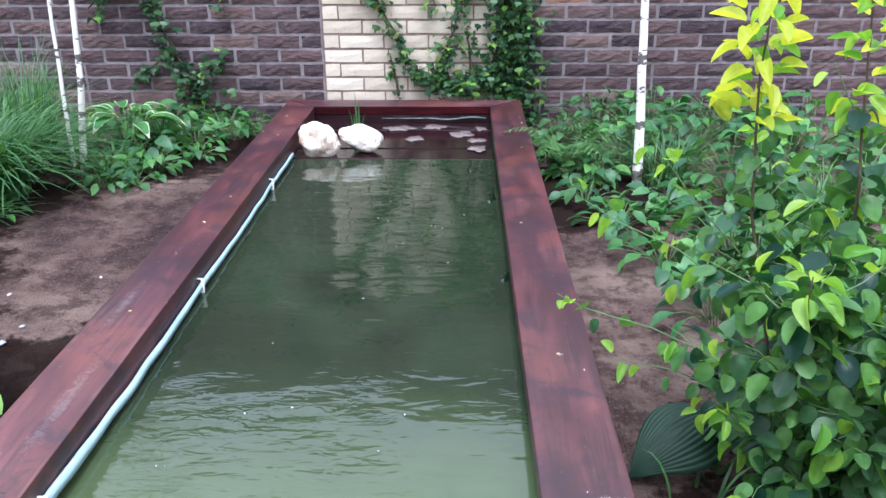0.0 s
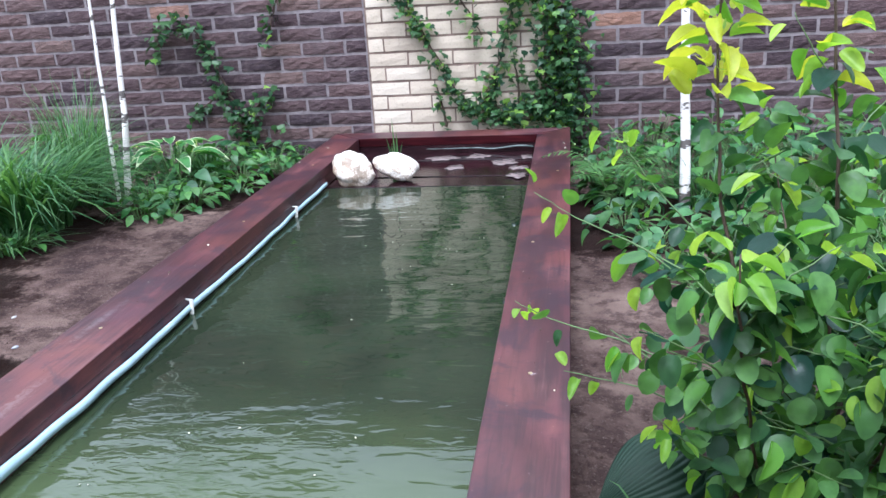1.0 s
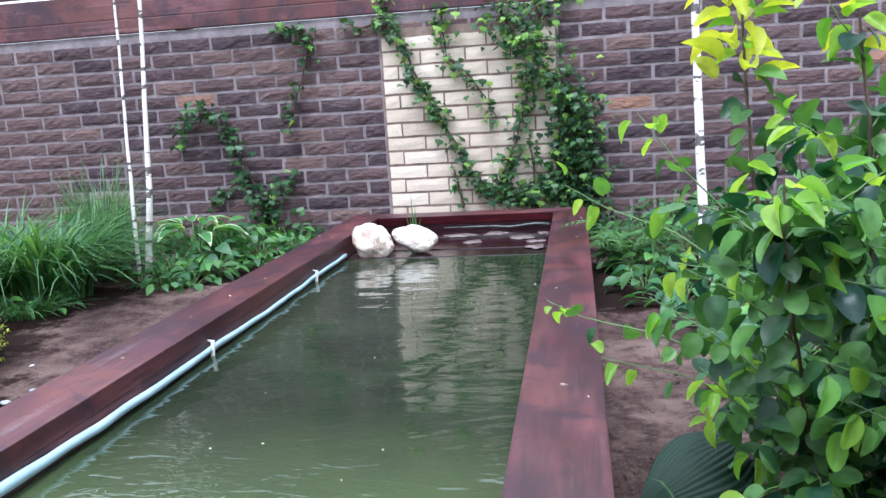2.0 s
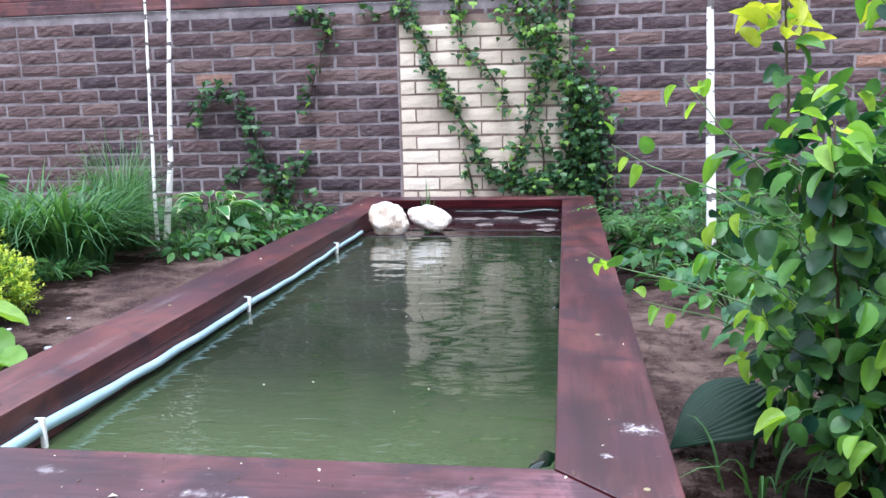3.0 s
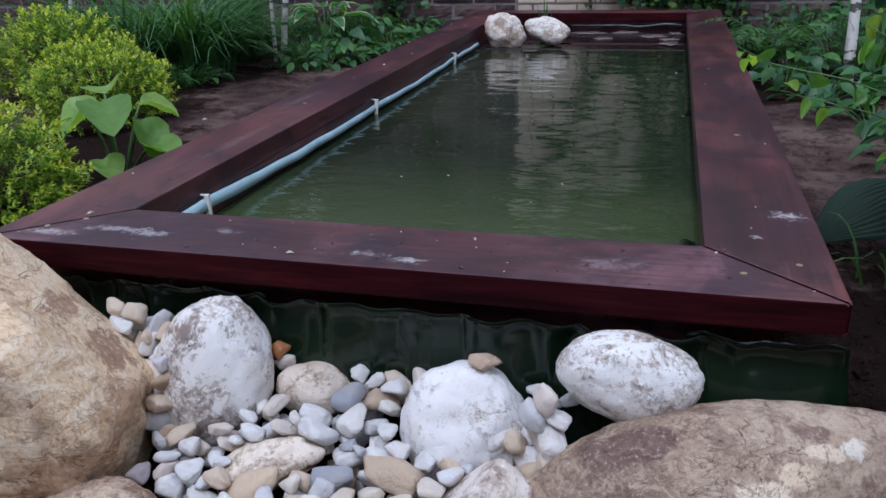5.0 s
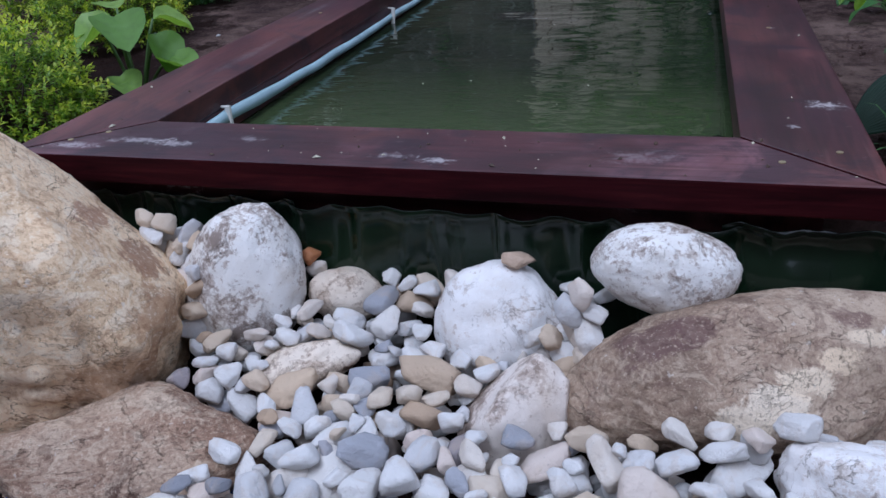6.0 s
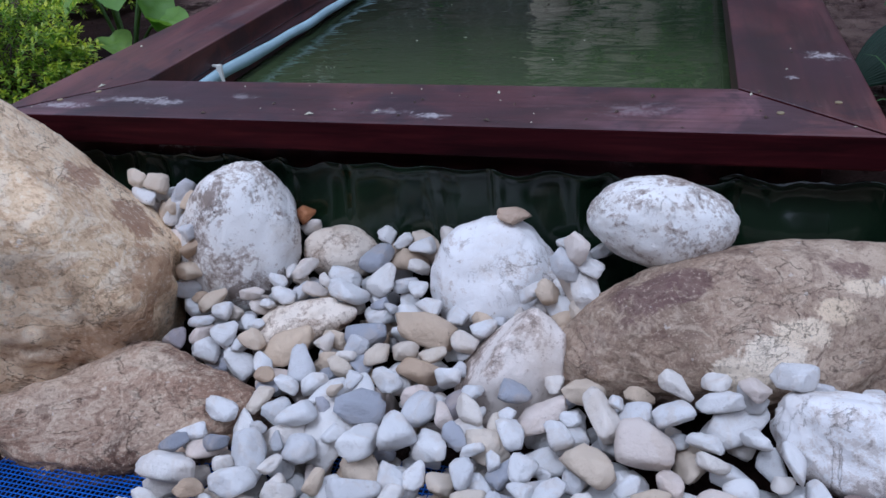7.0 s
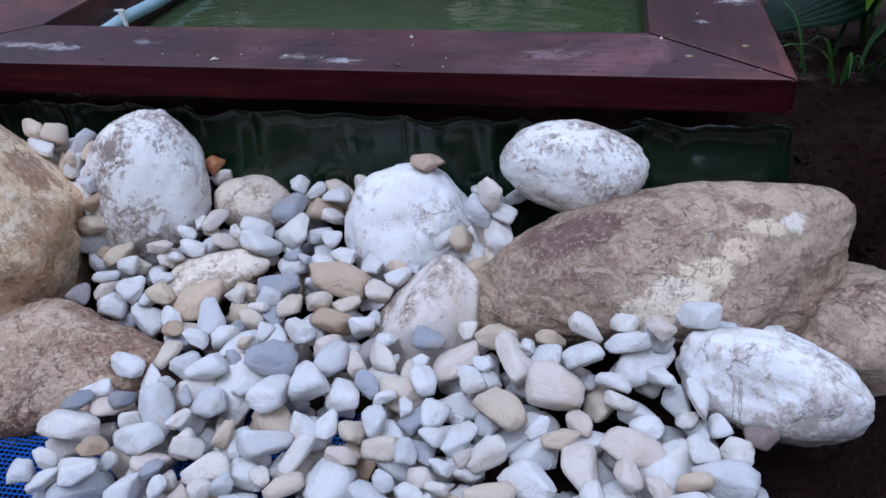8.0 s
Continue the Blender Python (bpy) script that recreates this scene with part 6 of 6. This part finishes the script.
def shrub():
    """The near bush with rounded leaves: woody stems, side twigs, and single leaves."""
    r = random.Random(17)
    root = thing("shrub", "bush with rounded green leaves and yellow young shoots beside the pond", "shrub")
    shapes = [oval_leaf(1.0, r.uniform(0.74, 0.95), r.uniform(0.1, 0.5), r.uniform(0.05, 0.4), 3, 14) for _ in range(6)]
    old = [mesh_of("leaf", v, f, shrub_leaf) for v, f in shapes]
    young = [mesh_of("leaf", [(x * 0.62, y, z + 0.9 * x * x) for x, y, z in v], f, shrub_young) for v, f in shapes[:3]]
    shoots = []
    for me in young:
        shoots.append(me.copy())
        shoots[-1].materials[0] = tip_mass
    crown = []

    def leaf(at, way, size, fresh):
        k = r.randrange(3) if fresh else r.randrange(6)
        crown.append((at[1], k, fresh, aim(at, way, r.uniform(-50, 50), size)))

    def twig(points, radius, n_leaves, tip_young, size):
        pts = []
        for a, b in zip(points, points[1:]):
            a, b = Vector(a), Vector(b)
            pts += [a.lerp(b, k / 5) + Vector((0.004 * noise.noise(a * 9 + Vector((k, 0, 0))), 0.004 * noise.noise(b * 9 + Vector((0, k, 0))), 0)) for k in range(5)]
        pts.append(Vector(points[-1]))
        n = len(pts)
        part("twig", mesh_of("twig", *tube(pts, [radius * (1 - 0.7 * i / n) for i in range(n)], 5), twig_mat if radius > 0.0022 else stalk_mat), root)
        for i in range(n_leaves):
            u = (i + r.random()) / n_leaves
            k = min(n - 2, int(u * (n - 1)))
            p = pts[k].lerp(pts[k + 1], r.random())
            d = (pts[k + 1] - pts[k]).normalized()
            a = i * 2.4 + r.uniform(-0.5, 0.5)
            side = d.orthogonal().normalized()
            side = Matrix.Rotation(a, 3, d) @ side
            way = side + d * r.uniform(0.1, 0.7) + Vector((0, 0, r.uniform(-1.3, 0.1)))
            stem = p + way.normalized() * r.uniform(0.008, 0.02)
            leaf(stem, way, size * r.uniform(0.7, 1.2), u > 1 - tip_young)

    # main stems: from the root upwards
    MAIN = [
        [(0.50, 0.42, -0.2), (0.46, 0.43, 0.10), (0.40, 0.47, 0.40), (0.385, 0.49, 0.62), (0.39, 0.50, 0.80)],
        [(0.52, 0.40, -0.2), (0.55, 0.38, 0.15), (0.545, 0.39, 0.45), (0.524, 0.40, 0.68), (0.512, 0.40, 0.84)],
        [(0.48, 0.36, -0.2), (0.42, 0.22, 0.08), (0.38, 0.14, 0.26), (0.36, 0.10, 0.38), (0.355, 0.09, 0.45)],
        [(0.53, 0.46, -0.2), (0.68, 0.55, 0.15), (0.76, 0.60, 0.45), (0.80, 0.62, 0.70)],
        [(0.50, 0.36, -0.2), (0.54, 0.20, 0.05), (0.56, 0.12, 0.22), (0.58, 0.08, 0.36)],
        [(0.55, 0.45, -0.2), (0.60, 0.70, 0.10), (0.58, 0.85, 0.30), (0.56, 0.90, 0.48)],
        [(0.75, 0.40, -0.2), (0.78, 0.36, 0.10), (0.80, 0.34, 0.40), (0.80, 0.34, 0.72)],
        [(0.70, 0.30, -0.2), (0.66, 0.18, 0.0), (0.68, 0.12, 0.20), (0.70, 0.10, 0.42)],
        [(0.95, 0.60, -0.2), (0.98, 0.60, 0.15), (1.0, 0.62, 0.45), (1.0, 0.62, 0.75)],
    ]
    for k, line in enumerate(MAIN):
        twig(line, 0.0045 if k < 2 else 0.0035, 56 if k < 2 else 54, 0.28 if k < 2 else 0.15, 0.040)
        for n in range(22 if k != 5 else 14):
            a, b = r.choice(list(zip(line, line[1:]))[:3])
            p = Vector(a).lerp(Vector(b), r.random())
            if p.z < -0.1 or p.z > 0.50:
                continue
            ang = r.random() * 6.283
            L = r.uniform(0.08, 0.22)
            q = p + Vector((math.cos(ang) * L, math.sin(ang) * L, r.uniform(0.0, 0.12)))
            if q.y < 0.04 or q.x < 0.24:
                q = p + (p - q) * 0.8
                q.z = p.z + 0.06
            if q.y < 0.03 or q.x < 0.22:
                continue
            twig([p, p.lerp(q, 0.5) + Vector((0, 0, 0.015)), q], 0.0018, 14, 0.10, 0.039)
    SIDE = [
        [(0.42, 0.46, 0.22), (0.28, 0.50, 0.32), (0.17, 0.55, 0.36), (0.10, 0.57, 0.40)],
        [(0.44, 0.44, 0.08), (0.25, 0.52, 0.14), (0.12, 0.57, 0.16), (0.06, 0.58, 0.19)],
        [(0.45, 0.42, 0.02), (0.28, 0.42, 0.10), (0.15, 0.42, 0.13)],
        [(0.41, 0.47, 0.30), (0.30, 0.52, 0.42), (0.225, 0.55, 0.52)],
        [(0.43, 0.25, 0.05), (0.34, 0.19, 0.12), (0.27, 0.16, 0.20)],
        [(0.40, 0.20, 0.14), (0.30, 0.24, 0.22), (0.22, 0.30, 0.26)],
        [(0.55, 0.36, 0.20), (0.66, 0.30, 0.30), (0.74, 0.26, 0.36)],
        [(0.55, 0.18, 0.08), (0.50, 0.10, 0.14), (0.43, 0.09, 0.18)],
        [(0.46, 0.43, 0.12), (0.36, 0.36, 0.18), (0.27, 0.34, 0.22)],
        [(0.56, 0.34, 0.40), (0.48, 0.30, 0.46), (0.42, 0.28, 0.50)],
        [(0.70, 0.56, 0.20), (0.62, 0.62, 0.30), (0.52, 0.66, 0.34)],
        [(0.60, 0.70, 0.12), (0.44, 0.74, 0.20), (0.32, 0.78, 0.24)],
        [(0.59, 0.80, 0.25), (0.72, 0.90, 0.30), (0.84, 0.95, 0.34)],
        [(0.53, 0.22, 0.04), (0.62, 0.14, 0.04), (0.66, 0.10, 0.08)],
        [(0.50, 0.36, 0.00), (0.48, 0.22, 0.02), (0.46, 0.12, 0.00)],
        [(0.54, 0.30, 0.05), (0.52, 0.16, 0.03), (0.50, 0.08, -0.03)],
        [(0.50, 0.36, -0.05), (0.47, 0.26, -0.06), (0.45, 0.18, -0.09)],
        [(0.60, 0.30, 0.00), (0.60, 0.15, -0.03), (0.58, 0.08, -0.08)],
        [(0.52, 0.38, -0.10), (0.57, 0.26, -0.10), (0.60, 0.18, -0.12)],
    ]
    for k, line in enumerate(SIDE):
        twig(line, 0.002, 10 if k < 3 else 15, 0.3 if k < 5 else 0.12, 0.035 if k < 3 else 0.037)
    # the young tip cluster that stands above the rest
    for n in range(34):
        a = n * 2.4
        out = 0.012 + 0.03 * r.random()
        leaf(Vector((0.380 + out * math.cos(a), 0.495 + out * math.sin(a), 0.56 + 0.0085 * n)), (math.cos(a), math.sin(a), r.uniform(-0.7, 1.2)), r.uniform(0.045, 0.066), 2)
    for n in range(9):
        a = n * 2.1
        leaf(Vector((0.522 + 0.012 * math.cos(a), 0.40 + 0.012 * math.sin(a), 0.60 + 0.024 * n)), (math.cos(a), math.sin(a), r.uniform(-0.5, 0.8)), r.uniform(0.035, 0.05), 2)
    twig([(0.535, 0.39, 0.58), (0.50, 0.40, 0.64), (0.470, 0.40, 0.695)], 0.0016, 5, 1.0, 0.038)
    crown.sort(key=lambda c: c[0])
    rest = Soup()
    for n, (_, k, fresh, m) in enumerate(crown):
        if n < 300:
            part("leaf", (shoots if fresh == 2 else young if fresh else old)[k], root, m=m)
        else:
            me = (young if fresh else old)[k]
            rest.add([v.co for v in me.vertices], [tuple(p.vertices) for p in me.polygons], m, int(fresh))
    part("far_foliage", rest.mesh("far_foliage", [shrub_mass, young_mass, tip_mass]), root, kind="stuff")


shrub()

lay_bricks()
